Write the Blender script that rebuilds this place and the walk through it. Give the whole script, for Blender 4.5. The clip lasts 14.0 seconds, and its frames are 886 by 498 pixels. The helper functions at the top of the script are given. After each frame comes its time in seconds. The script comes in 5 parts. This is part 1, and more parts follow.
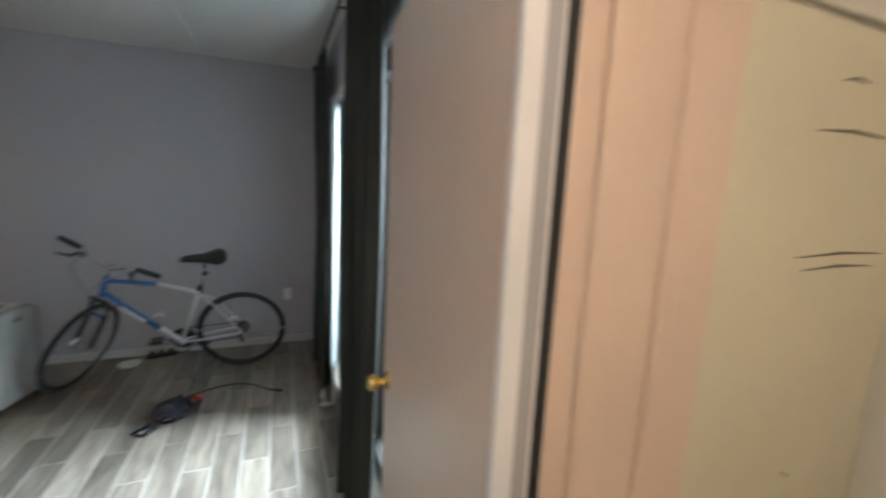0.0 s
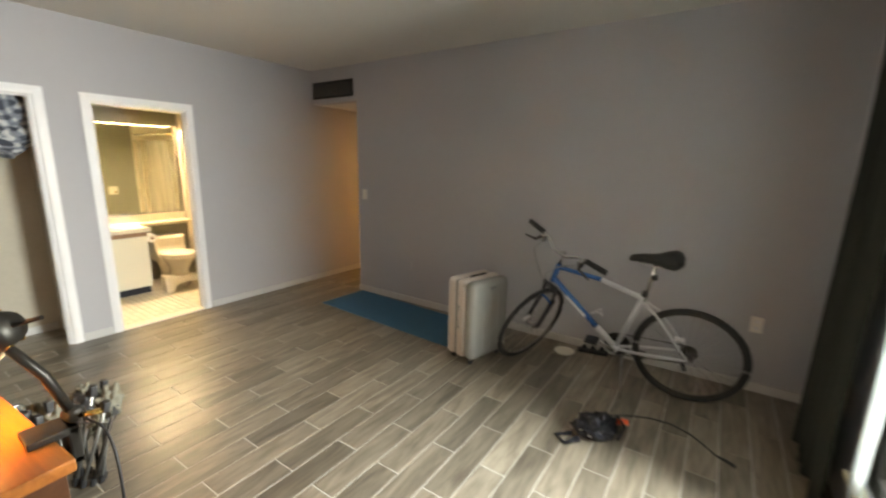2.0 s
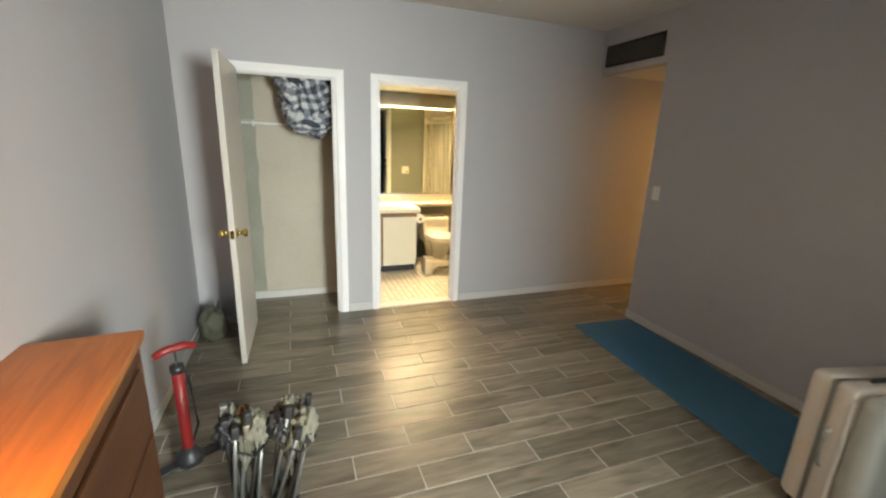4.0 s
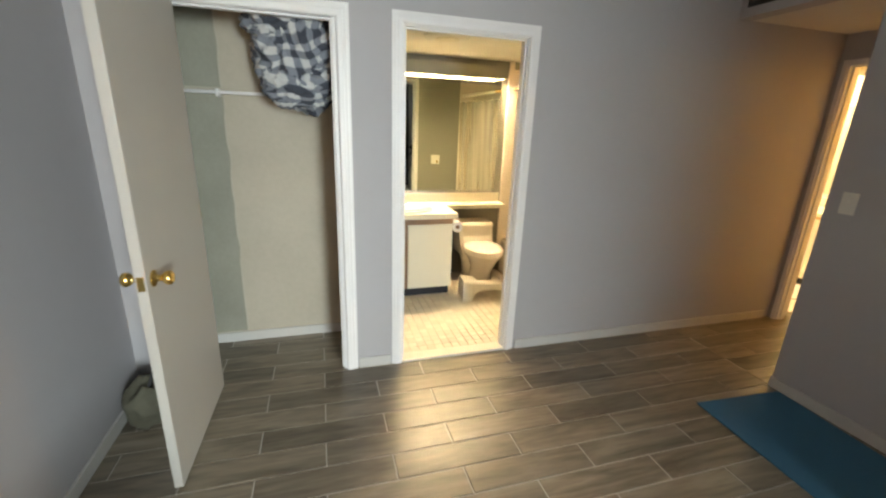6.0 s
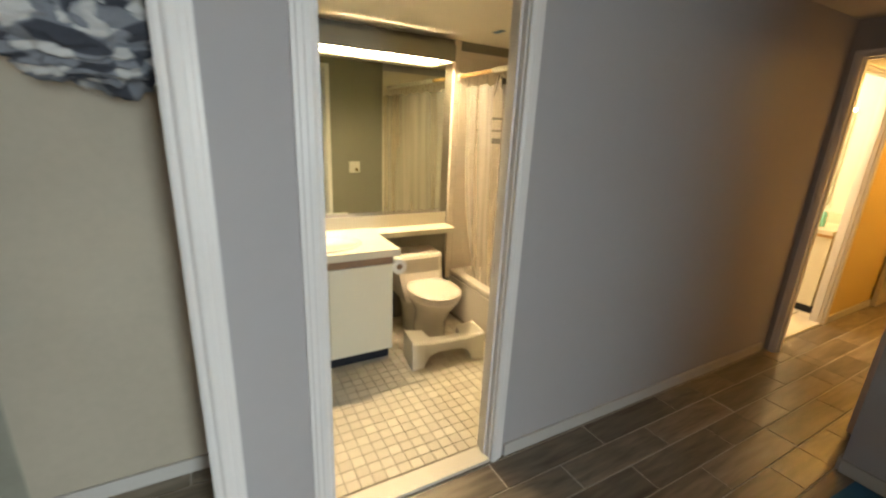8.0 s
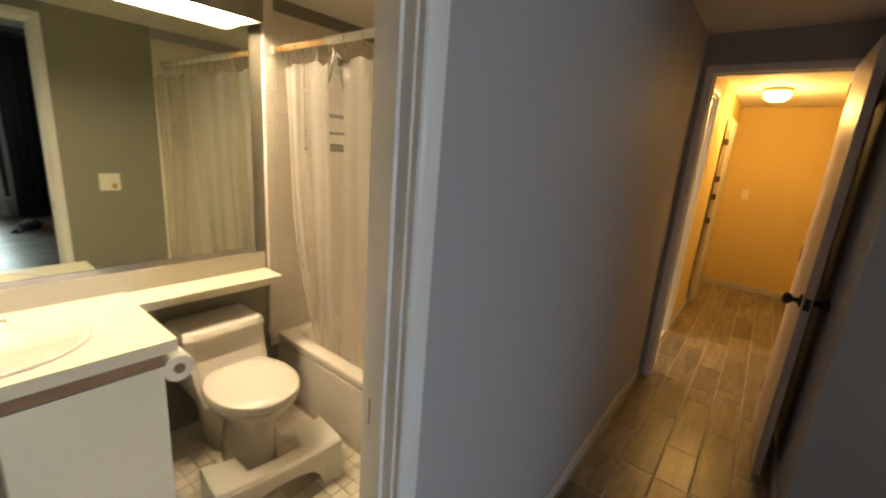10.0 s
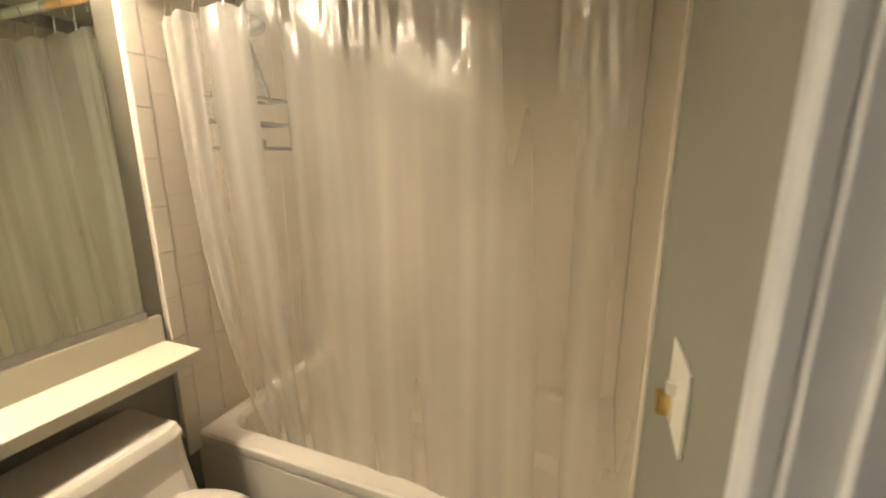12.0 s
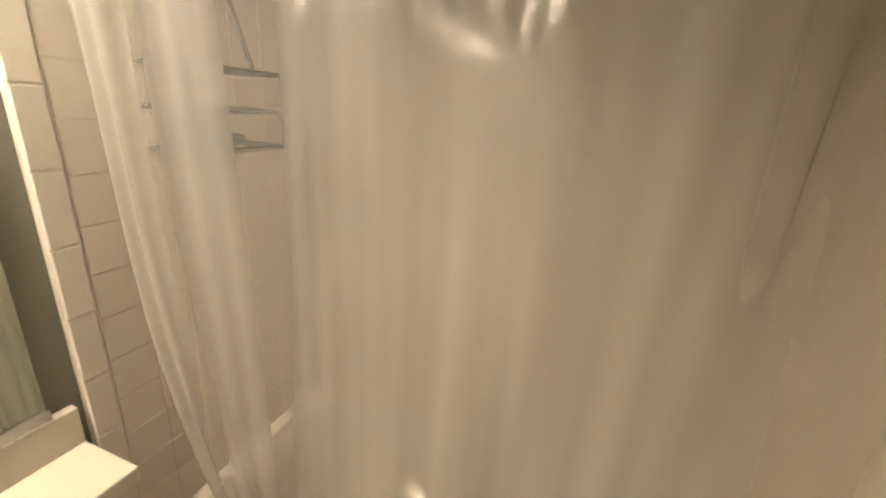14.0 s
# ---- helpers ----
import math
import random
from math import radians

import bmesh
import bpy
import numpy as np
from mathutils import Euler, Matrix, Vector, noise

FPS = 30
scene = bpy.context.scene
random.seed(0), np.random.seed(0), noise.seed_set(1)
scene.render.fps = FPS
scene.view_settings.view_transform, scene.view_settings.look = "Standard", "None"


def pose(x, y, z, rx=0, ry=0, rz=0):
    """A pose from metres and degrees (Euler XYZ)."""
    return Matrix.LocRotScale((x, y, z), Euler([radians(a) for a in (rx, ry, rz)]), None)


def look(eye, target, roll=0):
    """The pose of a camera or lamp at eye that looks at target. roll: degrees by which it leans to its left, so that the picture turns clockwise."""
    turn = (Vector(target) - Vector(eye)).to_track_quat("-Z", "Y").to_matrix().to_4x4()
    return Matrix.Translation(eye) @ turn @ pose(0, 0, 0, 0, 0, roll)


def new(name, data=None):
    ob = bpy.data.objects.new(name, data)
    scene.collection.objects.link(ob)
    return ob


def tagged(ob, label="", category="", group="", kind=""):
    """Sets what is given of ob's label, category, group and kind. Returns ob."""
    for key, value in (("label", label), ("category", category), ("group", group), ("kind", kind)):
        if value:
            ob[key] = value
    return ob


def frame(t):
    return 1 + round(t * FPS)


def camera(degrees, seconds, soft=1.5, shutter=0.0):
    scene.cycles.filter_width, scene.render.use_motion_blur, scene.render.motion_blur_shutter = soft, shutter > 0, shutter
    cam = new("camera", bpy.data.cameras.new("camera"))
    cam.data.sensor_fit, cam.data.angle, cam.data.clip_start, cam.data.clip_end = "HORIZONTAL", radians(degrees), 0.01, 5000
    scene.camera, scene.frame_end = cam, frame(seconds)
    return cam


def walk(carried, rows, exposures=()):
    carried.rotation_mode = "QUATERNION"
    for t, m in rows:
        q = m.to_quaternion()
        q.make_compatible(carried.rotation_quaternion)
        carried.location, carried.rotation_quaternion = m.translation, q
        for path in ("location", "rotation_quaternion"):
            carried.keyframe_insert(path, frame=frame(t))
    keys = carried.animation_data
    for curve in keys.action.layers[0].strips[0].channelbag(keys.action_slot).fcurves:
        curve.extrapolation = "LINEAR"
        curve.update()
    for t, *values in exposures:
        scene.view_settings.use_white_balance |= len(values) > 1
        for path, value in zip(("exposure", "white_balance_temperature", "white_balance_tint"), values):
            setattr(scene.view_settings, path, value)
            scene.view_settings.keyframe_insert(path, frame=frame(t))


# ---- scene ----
cam = camera(94.4, 14.0, soft=2.2, shutter=0.5)
PATH = [
    (0, (-0.327, 0.226, 1.672), (0.414, 2.055, 1.35), 2.6),
    (0.5, (-0.365, 0.403, 1.633), (-0.218, 2.363, 1.266), 1.6),
    (0.8, (-0.377, 0.498, 1.617), (-0.559, 2.454, 1.24), 1.2),
    (1, (-0.405, 0.548, 1.609), (-0.78, 2.477, 1.237), 1.3),
    (1.3, (-0.447, 0.652, 1.544), (-1.053, 2.525, 1.193), 1.5),
    (1.5, (-0.443, 0.723, 1.61), (-1.218, 2.523, 1.211), 1.1),
    (1.8, (-0.519, 0.843, 1.593), (-1.491, 2.542, 1.181), 1.1),
    (2, (-0.577, 0.944, 1.583), (-1.672, 2.566, 1.171), 1.2),
    (2.2, (-0.65, 1.028, 1.587), (-1.853, 2.572, 1.176), 1.4),
    (2.5, (-0.728, 1.131, 1.584), (-2.104, 2.52, 1.16), 1.3),
    (3, (-0.87, 1.331, 1.582), (-2.445, 2.478, 1.133), 1.7),
    (3.4, (-1.013, 1.464, 1.588), (-2.722, 2.388, 1.113), 1.8),
    (3.5, (-1.06, 1.481, 1.591), (-2.79, 2.359, 1.105), 1.8),
    (4, (-1.367, 1.547, 1.569), (-3.184, 2.207, 1.059), 2.1),
    (6.5, (-2.903, 1.856, 1.517), (-4.737, 2.407, 0.941), 2.1),
    (7, (-3.176, 1.91, 1.532), (-4.968, 2.575, 0.942), 2.4),
    (7.5, (-3.48, 1.912, 1.531), (-5.223, 2.708, 0.955), 2.5),
    (8, (-3.732, 1.967, 1.499), (-5.409, 2.904, 0.942), 2.6),
    (8.5, (-3.984, 2.076, 1.497), (-5.542, 3.215, 0.971), 2.6),
    (8.8, (-4.117, 2.1, 1.469), (-5.583, 3.364, 0.965), 2.7),
    (9, (-4.2, 2.153, 1.483), (-5.606, 3.482, 0.976), 2.6),
    (11.3, (-4.971, 2.657, 1.431), (-5.804, 4.428, 1.018), 2.1),
    (11.5, (-5.066, 2.637, 1.414), (-5.824, 4.437, 0.979), 0.6),
    (11.8, (-5.157, 2.691, 1.435), (-5.893, 4.486, 0.948), -0.0),
    (12, (-5.208, 2.692, 1.393), (-5.918, 4.508, 0.948), -0.1),
    (12.5, (-5.319, 2.813, 1.428), (-5.955, 4.645, 0.937), 0.2),
    (13, (-5.377, 2.894, 1.435), (-5.967, 4.737, 0.931), -0.1),
    (13.5, (-5.489, 3.019, 1.431), (-6.102, 4.841, 0.882), -0.5),
    (14, (-5.591, 3.131, 1.55), (-6.217, 4.916, 0.903), 4.2),
]
walk(cam, [(t, look(eye, target, roll)) for t, eye, target, roll in PATH],
     [(0.0, 0.45, 6700, 9), (0.5, 0.65, 8300, 12), (1.0, 0.8, 8000, 10), (2.0, 0.65, 9300, 12), (3.0, 0.55, 9900, 13), (4.0, 0.6, 8900, 9), (7.0, 0.15, 8400, 9), (8.0, -0.2, 8300, 9), (9.0, -0.5, 8100, 11), (11.5, -0.58, 6600, 11), (12.5, -0.67, 6300, 10), (14.0, -0.76, 6150, 10)])

# ---- world, sun and lamps ----
world = bpy.data.worlds.new("sky")
scene.world = world
world.use_nodes = True
wn = world.node_tree
sky = wn.nodes.new("ShaderNodeTexSky")
sky.sky_type = "NISHITA"
sky.sun_disc = False
sky.sun_elevation, sky.sun_rotation = radians(43), radians(85)
wn.links.new(sky.outputs[0], wn.nodes["Background"].inputs[0])
wn.nodes["Background"].inputs[1].default_value = 0.15
sun = new("sun", bpy.data.lights.new("sun", "SUN"))
sun.data.energy, sun.data.angle = 5.0, radians(22)
sun.data.color = (.54, .76, 1.0)
sun.matrix_world = look((0, 0, 0), (-0.70, -0.06, -0.66))


def area(name, eye, target, w, h, power, colour):
    d = bpy.data.lights.new(name, "AREA")
    d.shape, d.size, d.size_y, d.energy, d.color = "RECTANGLE", w, h, power, colour
    ob = new(name, d)
    ob.matrix_world = look(eye, target)
    return ob


def bulb(name, place, power, colour, radius=0.04):
    d = bpy.data.lights.new(name, "POINT")
    d.energy, d.color, d.shadow_soft_size = power, colour, radius
    ob = new(name, d)
    ob.location = place
    return ob


# ---- materials ----
def material(name, colour, rough=0.6, metal=0.0, vary=0.06, scale=4.0, bump=0.0, bump_scale=60.0, spec=0.5, tint=None, coat=0.0):
    """A surface with two scales of colour variation and fine relief, in object space."""
    m = bpy.data.materials.new(name)
    m.use_nodes = True
    n, l = m.node_tree.nodes, m.node_tree.links
    b = n["Principled BSDF"]
    b.inputs["Roughness"].default_value = rough
    b.inputs["Metallic"].default_value = metal
    b.inputs["Specular IOR Level"].default_value = spec
    b.inputs["Coat Weight"].default_value = coat
    co = n.new("ShaderNodeTexCoord")
    big, fine, mix, add = n.new("ShaderNodeTexNoise"), n.new("ShaderNodeTexNoise"), n.new("ShaderNodeMix"), n.new("ShaderNodeMath")
    big.inputs["Scale"].default_value, fine.inputs["Scale"].default_value = scale, scale * 14
    big.inputs["Detail"].default_value = fine.inputs["Detail"].default_value = 4
    l.new(co.outputs["Object"], big.inputs["Vector"])
    l.new(co.outputs["Object"], fine.inputs["Vector"])
    add.operation = "MULTIPLY_ADD"
    l.new(fine.outputs["Fac"], add.inputs[0])
    add.inputs[1].default_value = 0.4
    l.new(big.outputs["Fac"], add.inputs[2])
    mix.data_type = "RGBA"
    l.new(add.outputs[0], mix.inputs["Factor"])
    other = tint or [c * (1 + vary) for c in colour]
    mix.inputs["A"].default_value = (*[c * (1 - vary * 1.2) for c in colour], 1)
    mix.inputs["B"].default_value = (*other, 1)
    l.new(mix.outputs["Result"], b.inputs["Base Color"])
    if bump:
        t, bp = n.new("ShaderNodeTexNoise"), n.new("ShaderNodeBump")
        t.inputs["Scale"].default_value, t.inputs["Detail"].default_value = bump_scale, 3
        l.new(co.outputs["Object"], t.inputs["Vector"])
        l.new(t.outputs["Fac"], bp.inputs["Height"])
        bp.inputs["Strength"].default_value, bp.inputs["Distance"].default_value = bump, 0.01
        l.new(bp.outputs["Normal"], b.inputs["Normal"])
    return m


GREY_PAINT = material("grey_wall_paint", (0.40, 0.39, 0.41), 0.7, vary=0.05, scale=1.3, bump=0.12, bump_scale=220)
WHITE_PAINT = material("white_wall_paint", (0.78, 0.75, 0.68), 0.7, vary=0.04, scale=1.5, bump=0.12, bump_scale=200)
# Off-white closet paint, darkened so that its colour carries the closet's shade
CLOSET_SHADED = material("shade_darkened_closet_paint", (0.43, 0.385, 0.315), 0.7, vary=0.16, scale=2.2, bump=0.12, bump_scale=180)
CEILING = material("ceiling_paint", (0.60, 0.58, 0.55), 0.9, vary=0.05, scale=1.1, bump=0.3, bump_scale=260)
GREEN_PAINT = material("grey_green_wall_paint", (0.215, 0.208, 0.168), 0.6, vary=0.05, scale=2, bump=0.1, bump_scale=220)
# Cream hall walls, with the lamp's yellow light mixed into the base colour
LAMP_YELLOW_PAINT = material("lamp_yellow_hall_paint", (0.66, 0.50, 0.22), 0.7, vary=0.04, scale=1.5, bump=0.1, bump_scale=200)
TRIM = material("white_trim_paint", (0.76, 0.75, 0.76), 0.4, vary=0.05, scale=5, bump=0.06, bump_scale=90)
DOOR_CREAM = material("cream_door_paint", (0.70, 0.54, 0.44), 0.38, vary=0.04, scale=2.5, bump=0.05, bump_scale=120)
# White door paint, lowered in tone for the shade on the open closet door
DOOR_SHADED = material("shade_darkened_white_door_paint", (0.48, 0.46, 0.43), 0.4, vary=0.04, scale=2.5, bump=0.05, bump_scale=120)
GROUT = material("pale_grout", (0.47, 0.45, 0.41), 0.9, vary=0.1, scale=9)
TILE_GROUT = material("cream_grout", (0.70, 0.63, 0.55), 0.85, vary=0.1, scale=6)
WHITE_GROUT = material("dirty_grout", (0.27, 0.23, 0.18), 0.9, vary=0.3, scale=5)
BRASS = material("polished_brass", (0.80, 0.56, 0.20), 0.18, 1.0, vary=0.08, scale=12)
STEEL = material("brushed_steel", (0.62, 0.62, 0.63), 0.25, 1.0, vary=0.06, scale=20)
CHROME = material("chrome", (0.85, 0.85, 0.85), 0.07, 1.0, vary=0.02, scale=20)
DARK_METAL = material("dark_bronze_metal", (0.05, 0.045, 0.04), 0.4, 0.7, vary=0.15, scale=10)
BLACK = material("black_plastic", (0.02, 0.02, 0.022), 0.45, vary=0.2, scale=10)
RUBBER = material("black_rubber", (0.022, 0.022, 0.022), 0.75, vary=0.2, scale=18, bump=0.3, bump_scale=150)
CURTAIN_CLOTH = material("dark_curtain_cloth", (0.024, 0.027, 0.022), 0.9, vary=0.12, scale=6, bump=0.35, bump_scale=420)
MAT_BLUE = material("blue_foam", (0.028, 0.135, 0.235), 0.75, vary=0.08, scale=6, bump=0.4, bump_scale=160)
PORCELAIN = material("white_porcelain", (0.72, 0.67, 0.60), 0.12, vary=0.02, scale=3, coat=0.3)
STOOL_PLASTIC = material("white_plastic", (0.74, 0.71, 0.64), 0.35, vary=0.03, scale=4)
LAMINATE = material("cream_laminate", (0.70, 0.65, 0.53), 0.35, vary=0.03, scale=5)
CABINET = material("white_cabinet_laminate", (0.74, 0.71, 0.60), 0.35, vary=0.03, scale=4)
WOOD_STRIP = material("worn_brown_wood", (0.23, 0.14, 0.09), 0.6, vary=0.3, scale=12, bump=0.2, bump_scale=90)
KICK = material("navy_toe_kick", (0.009, 0.011, 0.02), 0.4, vary=0.15, scale=8)
WALL_TILE = material("cream_wall_tile", (0.74, 0.67, 0.58), 0.15, vary=0.04, scale=3)
MARBLE = material("marble_threshold", (0.70, 0.66, 0.58), 0.3, vary=0.1, scale=9)
RED = material("red_painted_metal", (0.24, 0.016, 0.016), 0.45, vary=0.15, scale=9)
BIKE_BLUE = material("metallic_blue_paint", (0.05, 0.17, 0.44), 0.25, 0.35, vary=0.12, scale=8, coat=0.6)
BIKE_WHITE = material("silver_white_paint", (0.58, 0.58, 0.60), 0.28, 0.3, vary=0.06, scale=8, coat=0.5)
SHELL = material("champagne_suitcase_shell", (0.40, 0.395, 0.375), 0.22, 0.2, vary=0.10, scale=9, bump=0.12, bump_scale=14)
SHELL_PINK = material("pale_suitcase_edge", (0.56, 0.49, 0.44), 0.32, vary=0.06, scale=5)
DULL_METAL = material("dull_grey_metal", (0.24, 0.24, 0.235), 0.42, 0.75, vary=0.15, scale=14)
OLIVE_PALE = material("pale_khaki_canvas", (0.15, 0.145, 0.115), 0.9, vary=0.25, scale=12, bump=0.4, bump_scale=250)
OLIVE = material("olive_canvas", (0.10, 0.095, 0.07), 0.9, vary=0.25, scale=12, bump=0.4, bump_scale=250)
ORANGE = material("orange_plastic", (0.85, 0.10, 0.03), 0.4, vary=0.05)
BLUE_TAPE = material("blue_masking_tape", (0.03, 0.10, 0.20), 0.7, vary=0.1)
TEAL_SOAP = material("teal_soap", (0.20, 0.55, 0.50), 0.2, vary=0.05)
PAPER = material("toilet_paper", (0.80, 0.78, 0.74), 0.95, vary=0.03, bump=0.3, bump_scale=200)
RUG = material("white_bath_rug", (0.72, 0.70, 0.66), 0.95, vary=0.1, scale=20, bump=0.8, bump_scale=140)
PAVING = material("pale_concrete_paving", (0.55, 0.56, 0.55), 0.9, vary=0.15, scale=2)
BRICK = material("red_brick", (0.36, 0.14, 0.10), 0.85, vary=0.2, scale=5, bump=0.4, bump_scale=40)
FOGGED_WALL = material("pale_render", (0.74, 0.76, 0.76), 0.9, vary=0.06, scale=2)


def emitter(name, colour, strength):
    m = bpy.data.materials.new(name)
    m.use_nodes = True
    b = m.node_tree.nodes["Principled BSDF"]
    b.inputs["Base Color"].default_value = (*colour, 1)
    b.inputs["Emission Color"].default_value = (*colour, 1)
    b.inputs["Emission Strength"].default_value = strength
    return m


TUBE_GLOW = emitter("fluorescent_tube_glow", (1.0, 0.82, 0.58), 215.0)
DOME_GLOW = emitter("lamp_dome_glow", (1.0, 0.72, 0.34), 7.0)
BULB_GLOW = emitter("desk_bulb_glow", (1.0, 0.62, 0.25), 25.0)


def glass(name, tint, rough=0.0, clear=0.9):
    m = bpy.data.materials.new(name)
    m.use_nodes = True
    n, l = m.node_tree.nodes, m.node_tree.links
    n.clear()
    out, mix, tr, gl, fr = (n.new("ShaderNode" + k) for k in ("OutputMaterial", "MixShader", "BsdfTransparent", "BsdfGlossy", "Fresnel"))
    tr.inputs[0].default_value = (*tint, 1)
    gl.inputs["Roughness"].default_value = rough
    l.new(fr.outputs[0], mix.inputs[0])
    l.new(tr.outputs[0], mix.inputs[1])
    l.new(gl.outputs[0], mix.inputs[2])
    l.new(mix.outputs[0], out.inputs[0])
    return m


GLASS = glass("window_glass", (0.92, 0.96, 0.95))


def mirror_material():
    m = bpy.data.materials.new("mirror_silver")
    m.use_nodes = True
    b = m.node_tree.nodes["Principled BSDF"]
    b.inputs["Base Color"].default_value = (0.68, 0.73, 0.65, 1)
    b.inputs["Metallic"].default_value, b.inputs["Roughness"].default_value = 1.0, 0.02
    return m


MIRROR = mirror_material()


def vinyl():
    """Clear shower curtain: part see-through, part milky, with a glossy skin."""
    m = bpy.data.materials.new("clear_vinyl")
    m.use_nodes = True
    n, l = m.node_tree.nodes, m.node_tree.links
    n.clear()
    out, mix, mix2, mix3 = n.new("ShaderNodeOutputMaterial"), n.new("ShaderNodeMixShader"), n.new("ShaderNodeMixShader"), n.new("ShaderNodeMixShader")
    tr, df, tl, gl = n.new("ShaderNodeBsdfTransparent"), n.new("ShaderNodeBsdfDiffuse"), n.new("ShaderNodeBsdfTranslucent"), n.new("ShaderNodeBsdfGlossy")
    tr.inputs[0].default_value = (0.95, 0.93, 0.88, 1)
    df.inputs[0].default_value = tl.inputs[0].default_value = (0.90, 0.86, 0.80, 1)
    gl.inputs["Roughness"].default_value = 0.10
    co, t, bp, fr = n.new("ShaderNodeTexCoord"), n.new("ShaderNodeTexNoise"), n.new("ShaderNodeBump"), n.new("ShaderNodeLayerWeight")
    t.inputs["Scale"].default_value, t.inputs["Detail"].default_value = 26, 3
    l.new(co.outputs["Object"], t.inputs["Vector"])
    l.new(t.outputs["Fac"], bp.inputs["Height"])
    bp.inputs["Strength"].default_value, bp.inputs["Distance"].default_value = 0.25, 0.01
    fr.inputs["Blend"].default_value = 0.5
    steep, gain = n.new("ShaderNodeMath"), n.new("ShaderNodeMath")
    steep.operation, gain.operation = "POWER", "MULTIPLY_ADD"
    steep.inputs[1].default_value, gain.inputs[1].default_value, gain.inputs[2].default_value = 3.5, 0.4, 0.05
    l.new(fr.outputs["Facing"], steep.inputs[0])
    l.new(steep.outputs[0], gain.inputs[0])
    for s in (gl, fr):
        l.new(bp.outputs["Normal"], s.inputs["Normal"])
    mix.inputs[0].default_value = 0.38
    sheen, soft_gloss = n.new("ShaderNodeMixShader"), n.new("ShaderNodeBsdfGlossy")
    soft_gloss.inputs["Roughness"].default_value, soft_gloss.inputs["Color"].default_value = 0.5, (0.95, 0.92, 0.88, 1)
    sheen.inputs[0].default_value = 0.16
    l.new(df.outputs[0], sheen.inputs[1])
    l.new(soft_gloss.outputs[0], sheen.inputs[2])
    l.new(sheen.outputs[0], mix.inputs[1])
    l.new(tl.outputs[0], mix.inputs[2])
    mp, haze, span = n.new("ShaderNodeMapping"), n.new("ShaderNodeTexNoise"), n.new("ShaderNodeMapRange")
    mp.inputs["Scale"].default_value = (8, 3, 0.3)
    haze.inputs["Scale"].default_value, haze.inputs["Detail"].default_value = 1.0, 1.5
    span.inputs["From Min"].default_value, span.inputs["From Max"].default_value = 0.36, 0.64
    span.inputs["To Min"].default_value, span.inputs["To Max"].default_value = 0.24, 0.47
    l.new(co.outputs["Object"], mp.inputs["Vector"])
    l.new(mp.outputs[0], haze.inputs["Vector"])
    l.new(haze.outputs["Fac"], span.inputs["Value"])
    l.new(span.outputs[0], mix2.inputs[0])
    l.new(tr.outputs[0], mix2.inputs[1])
    l.new(mix.outputs[0], mix2.inputs[2])
    l.new(gain.outputs[0], mix3.inputs[0])
    l.new(mix2.outputs[0], mix3.inputs[1])
    l.new(gl.outputs[0], mix3.inputs[2])
    l.new(mix3.outputs[0], out.inputs[0])
    return m


VINYL = vinyl()


def lining_cloth():
    """Thin white cloth that lets daylight glow through it."""
    m = bpy.data.materials.new("white_curtain_lining")
    m.use_nodes = True
    n, l = m.node_tree.nodes, m.node_tree.links
    n.clear()
    out, mix, df, tl = n.new("ShaderNodeOutputMaterial"), n.new("ShaderNodeMixShader"), n.new("ShaderNodeBsdfDiffuse"), n.new("ShaderNodeBsdfTranslucent")
    co, t, ramp = n.new("ShaderNodeTexCoord"), n.new("ShaderNodeTexNoise"), n.new("ShaderNodeValToRGB")
    t.inputs["Scale"].default_value = 22
    ramp.color_ramp.elements[0].color, ramp.color_ramp.elements[1].color = (.60, .65, .64, 1), (.72, .76, .75, 1)
    l.new(co.outputs["Object"], t.inputs["Vector"])
    l.new(t.outputs["Fac"], ramp.inputs[0])
    for k in (df, tl):
        l.new(ramp.outputs[0], k.inputs[0])
    mix.inputs[0].default_value = 0.25
    l.new(df.outputs[0], mix.inputs[1])
    l.new(tl.outputs[0], mix.inputs[2])
    l.new(mix.outputs[0], out.inputs[0])
    return m


LINING = lining_cloth()


